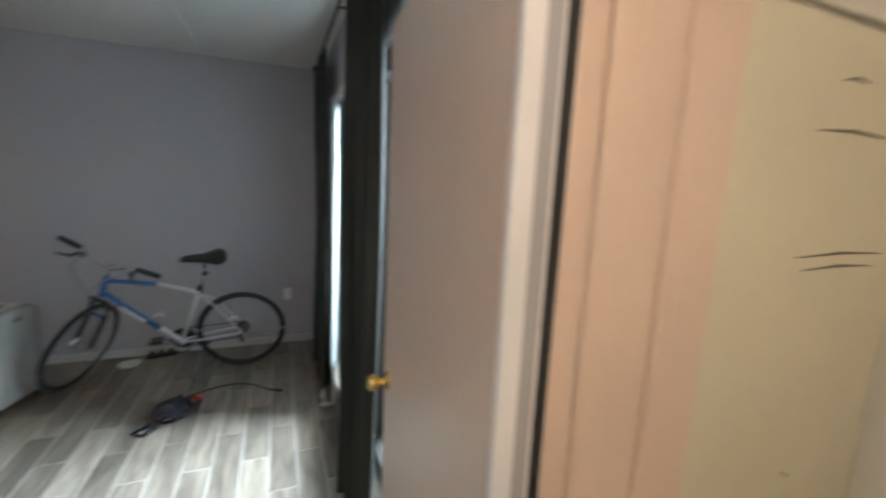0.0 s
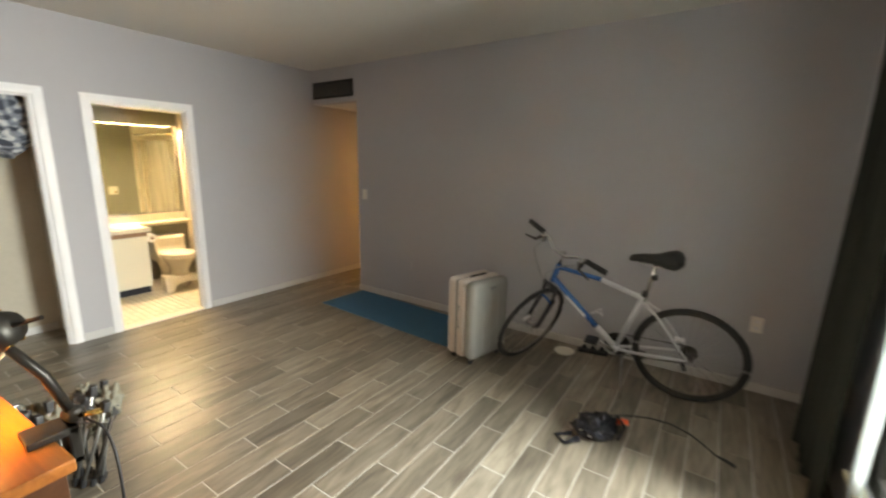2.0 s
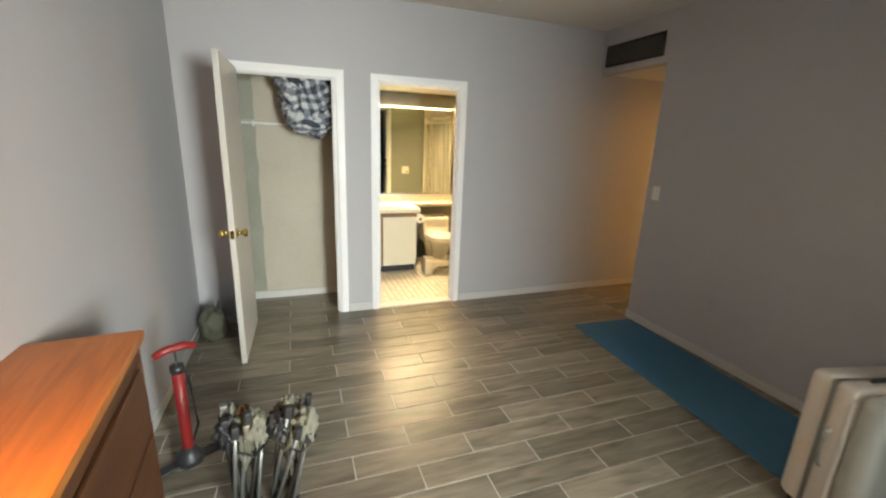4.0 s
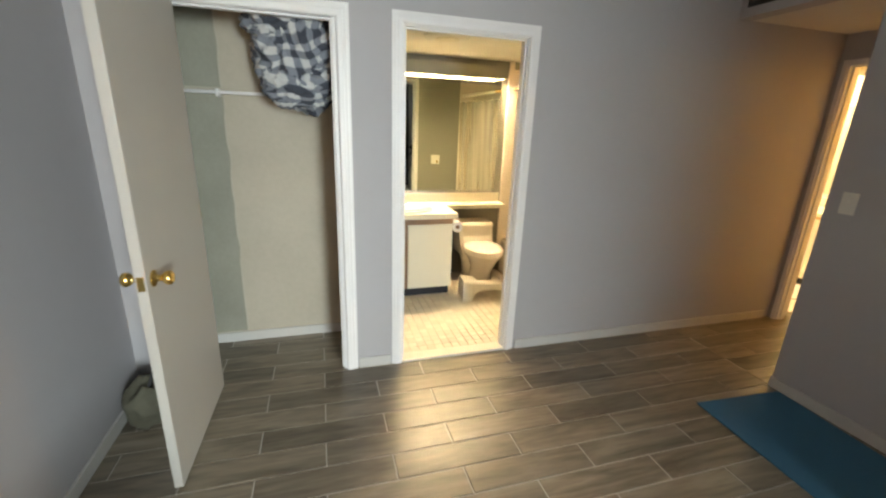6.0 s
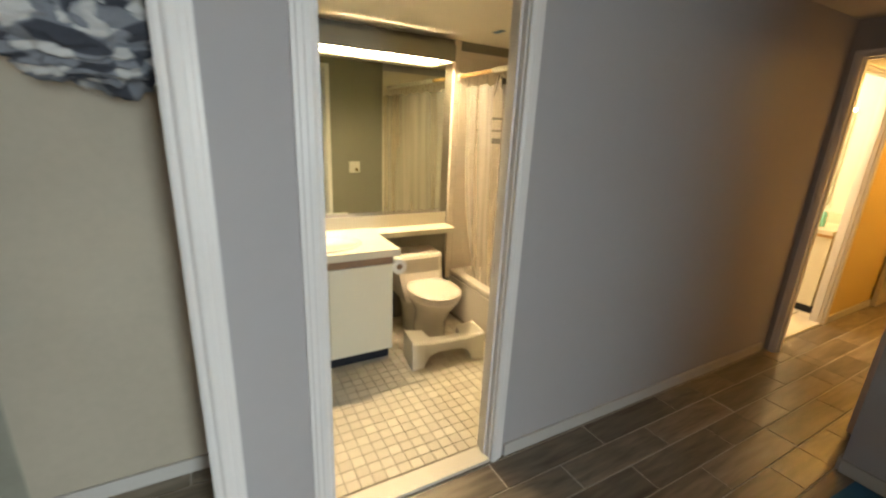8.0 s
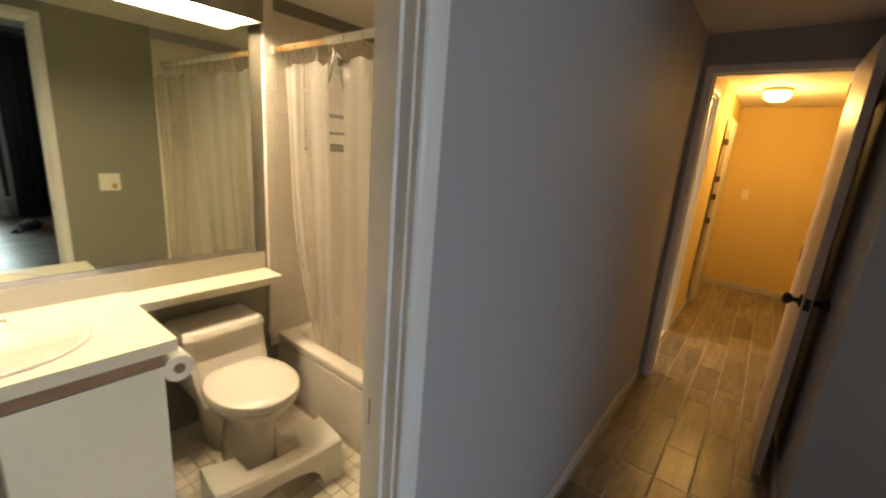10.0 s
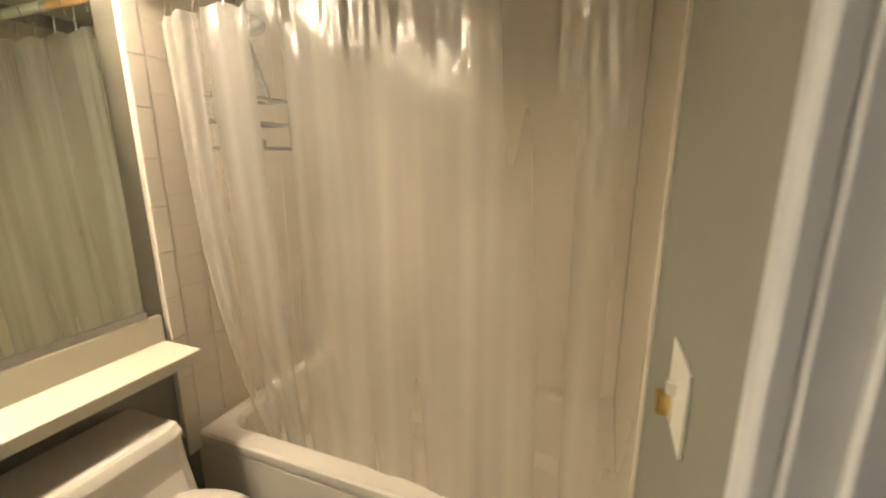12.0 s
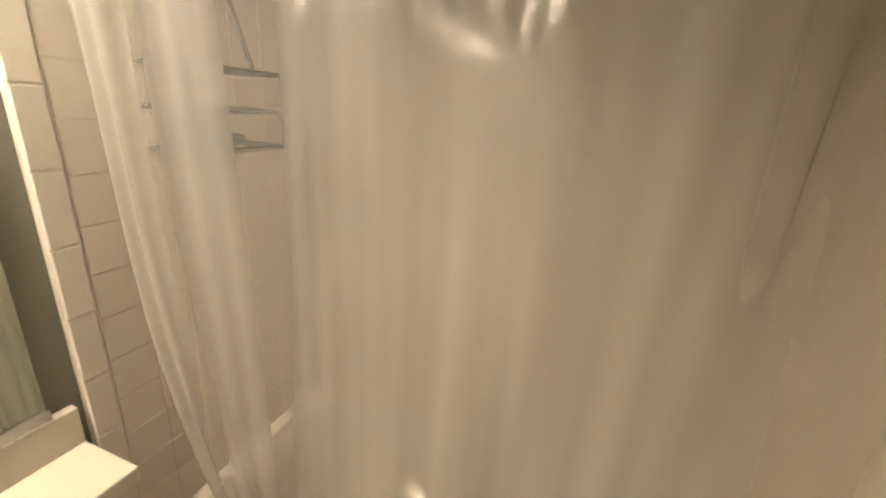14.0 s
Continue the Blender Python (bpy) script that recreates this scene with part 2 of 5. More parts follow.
def wood(name, dark, light, rough, along=(1.0, 14.0, 14.0), spec=0.5, per_object=False, bump=0.08):
    """Stretched grain with knots; every piece may have its own tone."""
    m = bpy.data.materials.new(name)
    m.use_nodes = True
    n, l = m.node_tree.nodes, m.node_tree.links
    b = n["Principled BSDF"]
    b.inputs["Specular IOR Level"].default_value = spec
    co, mp, g, f, mix = (n.new("ShaderNode" + k) for k in ("TexCoord", "Mapping", "TexNoise", "TexNoise", "Mix"))
    mp.inputs["Scale"].default_value = along
    l.new(co.outputs["Object"], mp.inputs["Vector"])
    l.new(mp.outputs[0], g.inputs["Vector"])
    l.new(mp.outputs[0], f.inputs["Vector"])
    g.inputs["Scale"].default_value, g.inputs["Detail"].default_value, g.inputs["Distortion"].default_value = 1.6, 5, 1.2
    f.inputs["Scale"].default_value, f.inputs["Detail"].default_value = 7, 6
    add = n.new("ShaderNodeMath")
    add.operation = "MULTIPLY_ADD"
    l.new(f.outputs["Fac"], add.inputs[0])
    add.inputs[1].default_value = 0.45
    l.new(g.outputs["Fac"], add.inputs[2])
    ramp = n.new("ShaderNodeValToRGB")
    ramp.color_ramp.elements[0].position, ramp.color_ramp.elements[1].position = 0.42, 0.95
    ramp.color_ramp.elements[0].color, ramp.color_ramp.elements[1].color = (*dark, 1), (*light, 1)
    l.new(add.outputs[0], ramp.inputs[0])
    colour = ramp.outputs[0]
    if per_object:
        info, hsv, m1, shift = n.new("ShaderNodeObjectInfo"), n.new("ShaderNodeHueSaturation"), n.new("ShaderNodeMath"), n.new("ShaderNodeVectorMath")
        m1.operation = "MULTIPLY_ADD"
        l.new(info.outputs["Random"], m1.inputs[0])
        m1.inputs[1].default_value, m1.inputs[2].default_value = 0.55, 0.72
        l.new(m1.outputs[0], hsv.inputs["Value"])
        l.new(colour, hsv.inputs["Color"])
        colour = hsv.outputs[0]
        sc = n.new("ShaderNodeMath")
        sc.operation = "MULTIPLY"
        l.new(info.outputs["Random"], sc.inputs[0])
        sc.inputs[1].default_value = 37.0
        shift.operation = "ADD"
        l.new(co.outputs["Object"], shift.inputs[0])
        l.new(sc.outputs[0], shift.inputs[1])
        l.new(shift.outputs[0], mp.inputs["Vector"])
    l.new(colour, b.inputs["Base Color"])
    r = n.new("ShaderNodeMapRange")
    r.inputs["To Min"].default_value, r.inputs["To Max"].default_value = rough - 0.07, rough + 0.12
    l.new(f.outputs["Fac"], r.inputs["Value"])
    l.new(r.outputs[0], b.inputs["Roughness"])
    bp = n.new("ShaderNodeBump")
    bp.inputs["Strength"].default_value, bp.inputs["Distance"].default_value = bump, 0.01
    l.new(f.outputs["Fac"], bp.inputs["Height"])
    l.new(bp.outputs["Normal"], b.inputs["Normal"])
    return m


PLANK = wood("wood_look_tile", (0.072, 0.056, 0.041), (0.255, 0.215, 0.167), 0.30, along=(9.0, 1.1, 9.0), per_object=True)
DESK_WOOD = wood("orange_stained_wood", (0.26, 0.075, 0.018), (0.48, 0.16, 0.040), 0.3, along=(1.0, 12.0, 12.0))
# Red-brown wood below the desk top, darkened to hold the front's shade
DESK_SHADED = wood("shade_darkened_red_brown_wood", (0.055, 0.018, 0.008), (0.11, 0.038, 0.015), 0.4, along=(1.0, 12.0, 12.0))
ROD_WOOD = wood("light_wood_rod", (0.40, 0.22, 0.08), (0.62, 0.38, 0.17), 0.5, along=(1.0, 20.0, 20.0))


def small_tile():
    m = bpy.data.materials.new("cream_mosaic_tile")
    m.use_nodes = True
    n, l = m.node_tree.nodes, m.node_tree.links
    b = n["Principled BSDF"]
    info, geo, add, ramp, nz, mul = (n.new("ShaderNode" + k) for k in ("ObjectInfo", "NewGeometry", "Math", "ValToRGB", "TexNoise", "Mix"))
    l.new(info.outputs["Random"], add.inputs[0])
    l.new(geo.outputs["Random Per Island"], add.inputs[1])
    fr = n.new("ShaderNodeMath")
    fr.operation = "FRACT"
    l.new(add.outputs[0], fr.inputs[0])
    l.new(fr.outputs[0], ramp.inputs[0])
    ramp.color_ramp.elements[0].color, ramp.color_ramp.elements[1].color = (0.66, 0.60, 0.50, 1), (0.78, 0.73, 0.62, 1)
    nz.inputs["Scale"].default_value = 40
    mul.data_type, mul.blend_type = "RGBA", "MULTIPLY"
    mul.inputs["Factor"].default_value = 0.18
    l.new(ramp.outputs[0], mul.inputs["A"])
    l.new(nz.outputs["Color"], mul.inputs["B"])
    l.new(mul.outputs["Result"], b.inputs["Base Color"])
    b.inputs["Roughness"].default_value = 0.38
    return m


MOSAIC = small_tile()


def plaid():
    """Blue-grey and white checked flannel."""
    m = bpy.data.materials.new("plaid_flannel")
    m.use_nodes = True
    n, l = m.node_tree.nodes, m.node_tree.links
    b = n["Principled BSDF"]
    b.inputs["Roughness"].default_value = 0.95
    at = n.new("ShaderNodeAttribute")
    at.attribute_name = "weave"
    sep = n.new("ShaderNodeSeparateXYZ")
    l.new(at.outputs["Vector"], sep.inputs[0])
    bands = []
    for k in ("X", "Y"):
        s = n.new("ShaderNodeMath")
        s.operation = "MULTIPLY"
        s.inputs[1].default_value = 2 * math.pi / 0.082
        l.new(sep.outputs[k], s.inputs[0])
        w = n.new("ShaderNodeMath")
        w.operation = "SINE"
        l.new(s.outputs[0], w.inputs[0])
        r = n.new("ShaderNodeMapRange")
        r.interpolation_type = "SMOOTHSTEP"
        r.inputs["From Min"].default_value, r.inputs["From Max"].default_value = -0.25, 0.35
        l.new(w.outputs[0], r.inputs["Value"])
        bands.append(r.outputs[0])
    a = n.new("ShaderNodeMath")
    l.new(bands[0], a.inputs[0])
    l.new(bands[1], a.inputs[1])
    h = n.new("ShaderNodeMath")
    h.operation = "MULTIPLY"
    h.inputs[1].default_value = 0.5
    l.new(a.outputs[0], h.inputs[0])
    ramp = n.new("ShaderNodeValToRGB")
    ramp.color_ramp.elements[0].color, ramp.color_ramp.elements[1].color = (0.05, 0.058, 0.078, 1), (0.52, 0.53, 0.54, 1)
    mid = ramp.color_ramp.elements.new(0.5)
    mid.color = (0.20, 0.22, 0.26, 1)
    l.new(h.outputs[0], ramp.inputs[0])
    l.new(ramp.outputs[0], b.inputs["Base Color"])
    return m


PLAID = plaid()


# ---- building helpers ----
def add_box(bm, x0, x1, y0, y1, z0, z1):
    v = [bm.verts.new((x, y, z)) for x in (x0, x1) for y in (y0, y1) for z in (z0, z1)]
    for f in ((0, 1, 3, 2), (4, 6, 7, 5), (0, 4, 5, 1), (2, 3, 7, 6), (0, 2, 6, 4), (1, 5, 7, 3)):
        bm.faces.new([v[i] for i in f])
    return v


def mesh_of(name, bm, mat, smooth=False):
    bmesh.ops.recalc_face_normals(bm, faces=bm.faces)
    me = bpy.data.meshes.new(name)
    bm.to_mesh(me)
    bm.free()
    if smooth:
        me.shade_smooth()
    for m in mat if isinstance(mat, (list, tuple)) else (mat,):
        me.materials.append(m)
    return me


def part(name, bm, mat, parent=None, label="", smooth=False):
    ob = new(name, mesh_of(name, bm, mat, smooth))
    if parent:
        ob.parent = parent
    return tagged(ob, label=label) if label else ob


def bevel(bm, width, segments=2):
    bmesh.ops.bevel(bm, geom=list(bm.edges), offset=width, segments=segments, affect="EDGES", profile=0.6)
    return bm


def boxes(*rows, round=0.0):
    bm = bmesh.new()
    for r in rows:
        add_box(bm, *r)
    return bevel(bm, round) if round else bm


def ring_frame(direction, hint=(0, 0, 1)):
    d = Vector(direction).normalized()
    u = d.cross(Vector(hint))
    if u.length < 1e-4:
        u = d.cross(Vector((1, 0, 0)))
    u.normalize()
    return u, d.cross(u).normalized()


def add_tube(bm, pts, r, n=8, closed=False, flat=1.0):
    """A round bar along the points; r is one radius or one for each point."""
    pts = [Vector(p) for p in pts]
    rs = r if isinstance(r, (list, tuple)) else [r] * len(pts)
    rings = []
    for i, p in enumerate(pts):
        a = pts[i - 1] if i or closed else p
        b = pts[(i + 1) % len(pts)] if i + 1 < len(pts) or closed else p
        u, v = ring_frame(b - a)
        rings.append([bm.verts.new(p + rs[i] * (math.cos(2 * math.pi * k / n) * u + flat * math.sin(2 * math.pi * k / n) * v)) for k in range(n)])
    for i in range(len(rings) if closed else len(rings) - 1):
        a, b = rings[i], rings[(i + 1) % len(rings)]
        for k in range(n):
            bm.faces.new((a[k], a[(k + 1) % n], b[(k + 1) % n], b[k]))
    if not closed:
        bm.faces.new(rings[0][::-1])
        bm.faces.new(rings[-1])
    return bm


def tube(pts, r, n=8, closed=False, flat=1.0):
    return add_tube(bmesh.new(), pts, r, n, closed, flat)


def circle(c, r, axis, count=40, start=0.0, turn=2 * math.pi):
    u, v = ring_frame(axis)
    return [Vector(c) + r * (math.cos(start + turn * k / count) * u + math.sin(start + turn * k / count) * v) for k in range(count)]


def add_lathe(bm, profile, m=None, n=24):
    """Turned shape about z from (radius, height) pairs."""
    rings = []
    for r, z in profile:
        rings.append([bm.verts.new((m or Matrix()) @ Vector((r * math.cos(2 * math.pi * k / n), r * math.sin(2 * math.pi * k / n), z))) for k in range(n)])
    for a, b in zip(rings, rings[1:]):
        for k in range(n):
            bm.faces.new((a[k], a[(k + 1) % n], b[(k + 1) % n], b[k]))
    bm.faces.new(rings[0][::-1])
    bm.faces.new(rings[-1])
    return bm


def lathe(profile, m=None, n=24):
    return add_lathe(bmesh.new(), profile, m, n)


def loft(sections):
    """Closed outlines of one length, joined from first to last and capped."""
    bm = bmesh.new()
    rings = [[bm.verts.new(p) for p in s] for s in sections]
    k = len(rings[0])
    for a, b in zip(rings, rings[1:]):
        for i in range(k):
            bm.faces.new((a[i], a[(i + 1) % k], b[(i + 1) % k], b[i]))
    bm.faces.new(rings[0][::-1])
    bm.faces.new(rings[-1])
    return bm


def thing(name, label, category, m=None, group=""):
    ob = new(name)
    ob.empty_display_size = 0.1
    if m:
        ob.matrix_world = m
    return tagged(ob, label=label, category=category, group=group)


def structure(name, bm, mat, label, category):
    return tagged(part(name, bm, mat), label=label, category=category, kind="structure")


def turned(z0, along, place):
    """The pose whose z axis runs along a direction at a place."""
    q = Vector((0, 0, 1)).rotation_difference(Vector(along).normalized())
    return Matrix.Translation(place) @ q.to_matrix().to_4x4() @ Matrix.Translation((0, 0, z0))


# ---- structure ----
WX, WXI, NY, NYI, EX, SY, CEIL, BC = -5.0, -5.085, 4.48, 4.60, 0.07, 0.75, 2.655, 2.13
CX = -4.205
floor = structure("floor", boxes((-5.66, EX + .2, SY - .8, 9.0, -0.12, -0.0026), (EX + .2, 1.5, -.92, .90, -.12, -.0026), (-.92, EX + .2, -.92, SY - .8, -.12, -.0026)), GROUT, "brown-grey wood-look plank tile floor with pale joints", "floor")
structure("wall_west", boxes((WXI, WX, SY - .12, 1.125, 0, CEIL), (WXI, WX, 1.125, 1.89, 2.04, CEIL), (WXI, WX, 1.89, 2.235, 0, CEIL),
          (WXI, WX, 2.235, 2.986, 2.03, CEIL), (WXI, WX, 2.986, 5.63, 0, CEIL)), GREY_PAINT, "grey painted wall with two door openings", "wall")
structure("wall_north", boxes((CX, EX, NY, NYI, 0, CEIL), (CX, CX + .12, NYI, 5.53, 0, CEIL)), GREY_PAINT, "grey painted wall behind the bicycle", "wall")
structure("wall_header", boxes((WX, CX, 4.48, 4.60, 2.26, CEIL)), GREY_PAINT, "grey wall over the passage with an air vent", "wall")
structure("wall_south", boxes((WX, -0.80, SY - .12, SY, 0, CEIL), (-0.80, 0.0, SY - .12, SY, 2.16, CEIL), (0.02, EX, SY + .02, SY + .10, 0, CEIL)), GREY_PAINT, "grey painted wall with the entrance opening", "wall")
structure("wall_east", boxes((EX, EX + .22, .90, 1.0, 0, CEIL), (EX, EX + .22, 1.0, 3.25, 0, .30), (EX, EX + .22, 1.0, 3.25, 2.18, CEIL), (EX, EX + .22, 3.25, NYI, 0, CEIL)), GREY_PAINT, "grey painted wall around the wide window", "wall")
structure("ceiling", boxes((WX, EX, SY, NY, CEIL, CEIL + .1), (-.915, -.895, SY, NY, CEIL - .006, CEIL)), CEILING, "off-white textured ceiling with a panel joint", "ceiling")
structure("ceiling_passage", boxes((WX, CX, 4.60, 5.53, 2.26, 2.34)), CEILING, "low painted ceiling of the passage", "ceiling")
# entrance side behind the first steps
structure("wall_entrance", boxes((-.92, -.80, -.8, SY - .12, 0, CEIL), (-.92, 1.5, -.92, -.8, 0, CEIL), (1.4, 1.5, -.8, .90, 0, CEIL), (EX, 1.4, .862, .90, 0, CEIL), (.54, 1.4, .80, .862, 2.08, CEIL)), WHITE_PAINT, "cream wall of the entrance", "wall")
structure("ceiling_entrance", boxes((-.92, EX, -.8, SY - .12, 2.4, 2.5), (EX, 1.4, -.8, .862, 2.4, 2.5)), WHITE_PAINT, "cream entrance ceiling", "ceiling")
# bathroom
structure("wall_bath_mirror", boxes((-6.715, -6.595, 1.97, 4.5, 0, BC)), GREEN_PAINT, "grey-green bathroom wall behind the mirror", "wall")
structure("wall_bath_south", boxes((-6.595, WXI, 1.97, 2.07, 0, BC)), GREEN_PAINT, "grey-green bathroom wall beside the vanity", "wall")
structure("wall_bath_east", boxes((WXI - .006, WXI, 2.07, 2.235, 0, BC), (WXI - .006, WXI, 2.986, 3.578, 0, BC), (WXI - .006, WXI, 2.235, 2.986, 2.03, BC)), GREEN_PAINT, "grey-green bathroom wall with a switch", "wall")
tub_wall = structure("wall_bath_tub", boxes((-6.595, WXI, 4.42, 4.5, 0, BC)), TILE_GROUT, "cream panelled wall behind the bathtub", "wall")
structure("ceiling_bath", boxes((-6.715, WXI, 1.97, 4.5, BC, BC + .1)), WHITE_PAINT, "cream bathroom ceiling", "ceiling")
bath_floor = structure("floor_bath", boxes((-6.595, WXI, 2.07, 4.42, -0.1, 0.0)), WHITE_GROUT, "cream mosaic tile floor with dirty joints", "floor")
structure("threshold", boxes((WXI, WX + .01, 2.25, 2.972, -.004, .016), round=.004), MARBLE, "worn pale marble threshold in the bathroom doorway", "threshold")
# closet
structure("wall_closet_back", boxes((-5.66, -5.53, .63, 1.97, 0, CEIL)), CLOSET_SHADED, "off-white closet back wall with shade in its colour", "wall")
# Shade on the closet's left, put into colour as a grey-green band
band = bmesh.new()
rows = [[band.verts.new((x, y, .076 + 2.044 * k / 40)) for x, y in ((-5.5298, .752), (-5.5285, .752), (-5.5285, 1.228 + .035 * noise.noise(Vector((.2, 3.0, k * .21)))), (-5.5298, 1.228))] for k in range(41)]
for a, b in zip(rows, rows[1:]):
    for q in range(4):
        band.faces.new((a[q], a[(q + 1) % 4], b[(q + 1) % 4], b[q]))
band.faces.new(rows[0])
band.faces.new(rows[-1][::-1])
structure("shade_band", band, material("grey_green_shade", (0.27, 0.26, 0.215), 0.7, vary=0.22, scale=3.0, bump=0.15, bump_scale=160), "grey-green band standing in for shade on the closet back wall", "wall")
structure("wall_closet_south", boxes((-5.53, WXI, .63, .75, 0, CEIL)), CLOSET_SHADED, "off-white closet side wall with shade in its colour", "wall")
structure("wall_closet_north", boxes((-5.53, WXI, 1.93, 1.97, 0, CEIL)), CLOSET_SHADED, "off-white closet side wall with shade in its colour", "wall")
structure("ceiling_closet", boxes((-5.53, WXI, .75, 1.93, 2.5, 2.6)), WHITE_PAINT, "white closet ceiling", "ceiling")
# hall
HC = 2.24
structure("wall_hall", boxes((-4.945, -4.228, 5.53, 5.63, 2.06, 2.6), (WX, -4.945, 5.53, 5.63, 0, 2.6), (-4.228, -4.08, 5.53, 5.63, 0, 2.6)), GREY_PAINT, "grey wall around the hall doorway", "wall")
structure("wall_hall_far", boxes((-5.12, -3.96, 8.85, 8.95, 0, HC)), LAMP_YELLOW_PAINT, "cream hallway end wall with the lamp's yellow in its colour", "wall")
structure("wall_hall_right", boxes((-4.08, -3.96, 5.63, 6.70, 0, HC), (-4.08, -3.96, 6.70, 7.45, 2.04, HC), (-4.08, -3.96, 7.45, 8.85, 0, HC)), LAMP_YELLOW_PAINT, "cream hallway wall tinted lamp-yellow, with a door", "wall")
structure("wall_hall_left", boxes((WXI, WX, 5.63, 5.74, 0, HC), (WXI, WX, 5.74, 6.52, 2.04, HC), (WXI, WX, 6.52, 8.85, 0, HC)), LAMP_YELLOW_PAINT, "cream hallway wall tinted lamp-yellow, with an open bathroom doorway", "wall")
structure("ceiling_hall", boxes((-5.12, -3.96, 5.63, 8.95, HC, HC + .1)), WHITE_PAINT, "white hallway ceiling", "ceiling")
structure("wall_second_bath", boxes((-6.6, -6.5, 5.2, 7.2, 0, HC), (-6.5, WXI, 7.16, 7.26, 0, HC), (-6.5, WXI, 5.1, 5.2, 0, HC)), WHITE_PAINT, "cream walls of the second bathroom", "wall")
structure("ceiling_second_bath", boxes((-6.6, WXI, 5.1, 7.26, HC, HC + .1)), WHITE_PAINT, "cream ceiling of the second bathroom", "ceiling")
structure("floor_second_bath", boxes((-6.6, WXI, 5.1, 7.26, -.1, .012)), MARBLE, "pale tile floor of the second bathroom", "floor")
structure("threshold_second_bath", boxes((WXI, WX, 5.74, 6.52, -.004, .014), round=.003), MARBLE, "pale marble threshold lit from the second bathroom", "threshold")
structure("wall_hall_room", boxes((-3.5, -3.4, 6.3, 7.9, 0, HC)), WHITE_PAINT, "pale wall in the room past the hallway door", "wall")

BASE_PAINT = material("dull_white_paint", (0.50, 0.49, 0.475), 0.55, vary=0.10, scale=5, bump=0.1, bump_scale=90)


def baseboard(name, x0, x1, y0, y1):
    structure(name, boxes((x0, x1, y0, y1, 0.0, 0.068), round=.003), BASE_PAINT, "dull white painted baseboard with scuffs", "baseboard")


baseboard("baseboard_north", CX + .002, EX - .01, NY - .014, NY - .001)
baseboard("baseboard_west", WX + .001, WX + .014, 3.056, 5.46)
baseboard("baseboard_west_mid", WX + .001, WX + .014, 1.962, 2.166)
baseboard("baseboard_west_south", WX + .001, WX + .014, .77, 1.058)
baseboard("baseboard_south", -4.98, -.87, SY + .001, SY + .014)
baseboard("baseboard_closet", -5.529, -5.516, .77, 1.915)
baseboard("baseboard_passage", CX - .014, CX - .001, NY, 5.46)
baseboard("baseboard_hall_far", -4.985, -4.095, 8.835, 8.849)
baseboard("baseboard_hall_right", -4.095, -4.081, 5.65, 6.63)
baseboard("baseboard_hall_right_far", -4.095, -4.081, 7.52, 8.83)
baseboard("baseboard_hall_left", WX + .001, WX + .014, 6.59, 8.83)


def casing(name, axis, face, out, a, b, top, w=.068, label="white moulded door casing"):
    """Moulded casing round an opening a..b in the wall face; out is the side it stands proud to. axis: the wall's normal."""
    ob = thing(name, label, "door casing")
    ob["kind"] = "structure"
    steps = ((0.0, 0.0), (0.0, .010), (.012, .011), (.016, .015), (.030, .016), (.036, .019), (w - .012, .019), (w - .004, .016), (w, .012), (w, 0.0))

    def place(along, depth, z):
        return (face + out * (depth + .0005), along, z) if axis == "x" else (along, face + out * (depth + .0005), z)

    for k in ("jamb_trim", "jamb_trim", "head_trim"):
        first = not any(c.name.startswith("jamb_trim") for c in ob.children)
        bm = bmesh.new()
        rings = []
        for end in (0, 1):
            ring = []
            for d, depth in steps:
                if k == "head_trim":
                    ring.append(bm.verts.new(place((a - w + d) if end == 0 else (b + w - d), depth, top + w - d)))
                else:
                    along = (a - w + d) if first else (b + w - d)
                    ring.append(bm.verts.new(place(along, depth, 0.0 if end == 0 else top + w - d)))
            rings.append(ring)
        n = len(steps)
        for e in range(n):
            bm.faces.new((rings[0][e], rings[0][(e + 1) % n], rings[1][(e + 1) % n], rings[1][e]))
        bm.faces.new(rings[0])
        bm.faces.new(rings[1][::-1])
        bmesh.ops.recalc_face_normals(bm, faces=bm.faces)
        part(k, bm, TRIM, ob)
    return ob


def jambs(name, axis, f0, f1, a, b, top, t=.02, stop=True):
    """The lining inside an opening, with the door stop."""
    ob = thing(name, "white painted door lining with its stop", "door frame")
    ob["kind"] = "structure"
    mid = (f0 + f1) / 2
    rows = [("jamb", a - .001, a + t, 0, top, f0, f1), ("jamb", b - t, b + .001, 0, top, f0, f1), ("head", a + t, b - t, top - t, top, f0, f1)]
    if stop:
        rows += [("stop", a + t, a + t + .01, 0, top - t, mid - .018, mid + .018), ("stop", b - t - .01, b - t, 0, top - t, mid - .018, mid + .018), ("stop", a + t + .01, b - t - .01, top - t - .01, top - t, mid - .018, mid + .018)]
    for kind, p, q, z0, z1, g0, g1 in rows:
        part(kind, boxes((g0, g1, p, q, z0, z1) if axis == "x" else (p, q, g0, g1, z0, z1), round=.0015), TRIM, ob)
    return ob


casing("casing_bath", "x", WX, 1, 2.238, 2.978, 2.022, w=.062)
casing("casing_bath_inside", "x", WXI - .006, -1, 2.238, 2.978, 2.022, w=.045)
jambs("lining_bath", "x", WXI - .004, WX - .001, 2.235, 2.986, 2.03, t=.014)
casing("casing_closet", "x", WX, 1, 1.13, 1.888, 2.022)
jambs("lining_closet", "x", WXI + .001, WX - .001, 1.125, 1.89, 2.04)
casing("casing_hall", "y", 5.53, -1, -4.94, -4.236, 2.05, w=.030)
jambs("lining_hall", "y", 5.531, 5.629, -4.945, -4.228, 2.06)
casing("casing_second_bath", "x", WX, 1, 5.745, 6.515, 2.03)
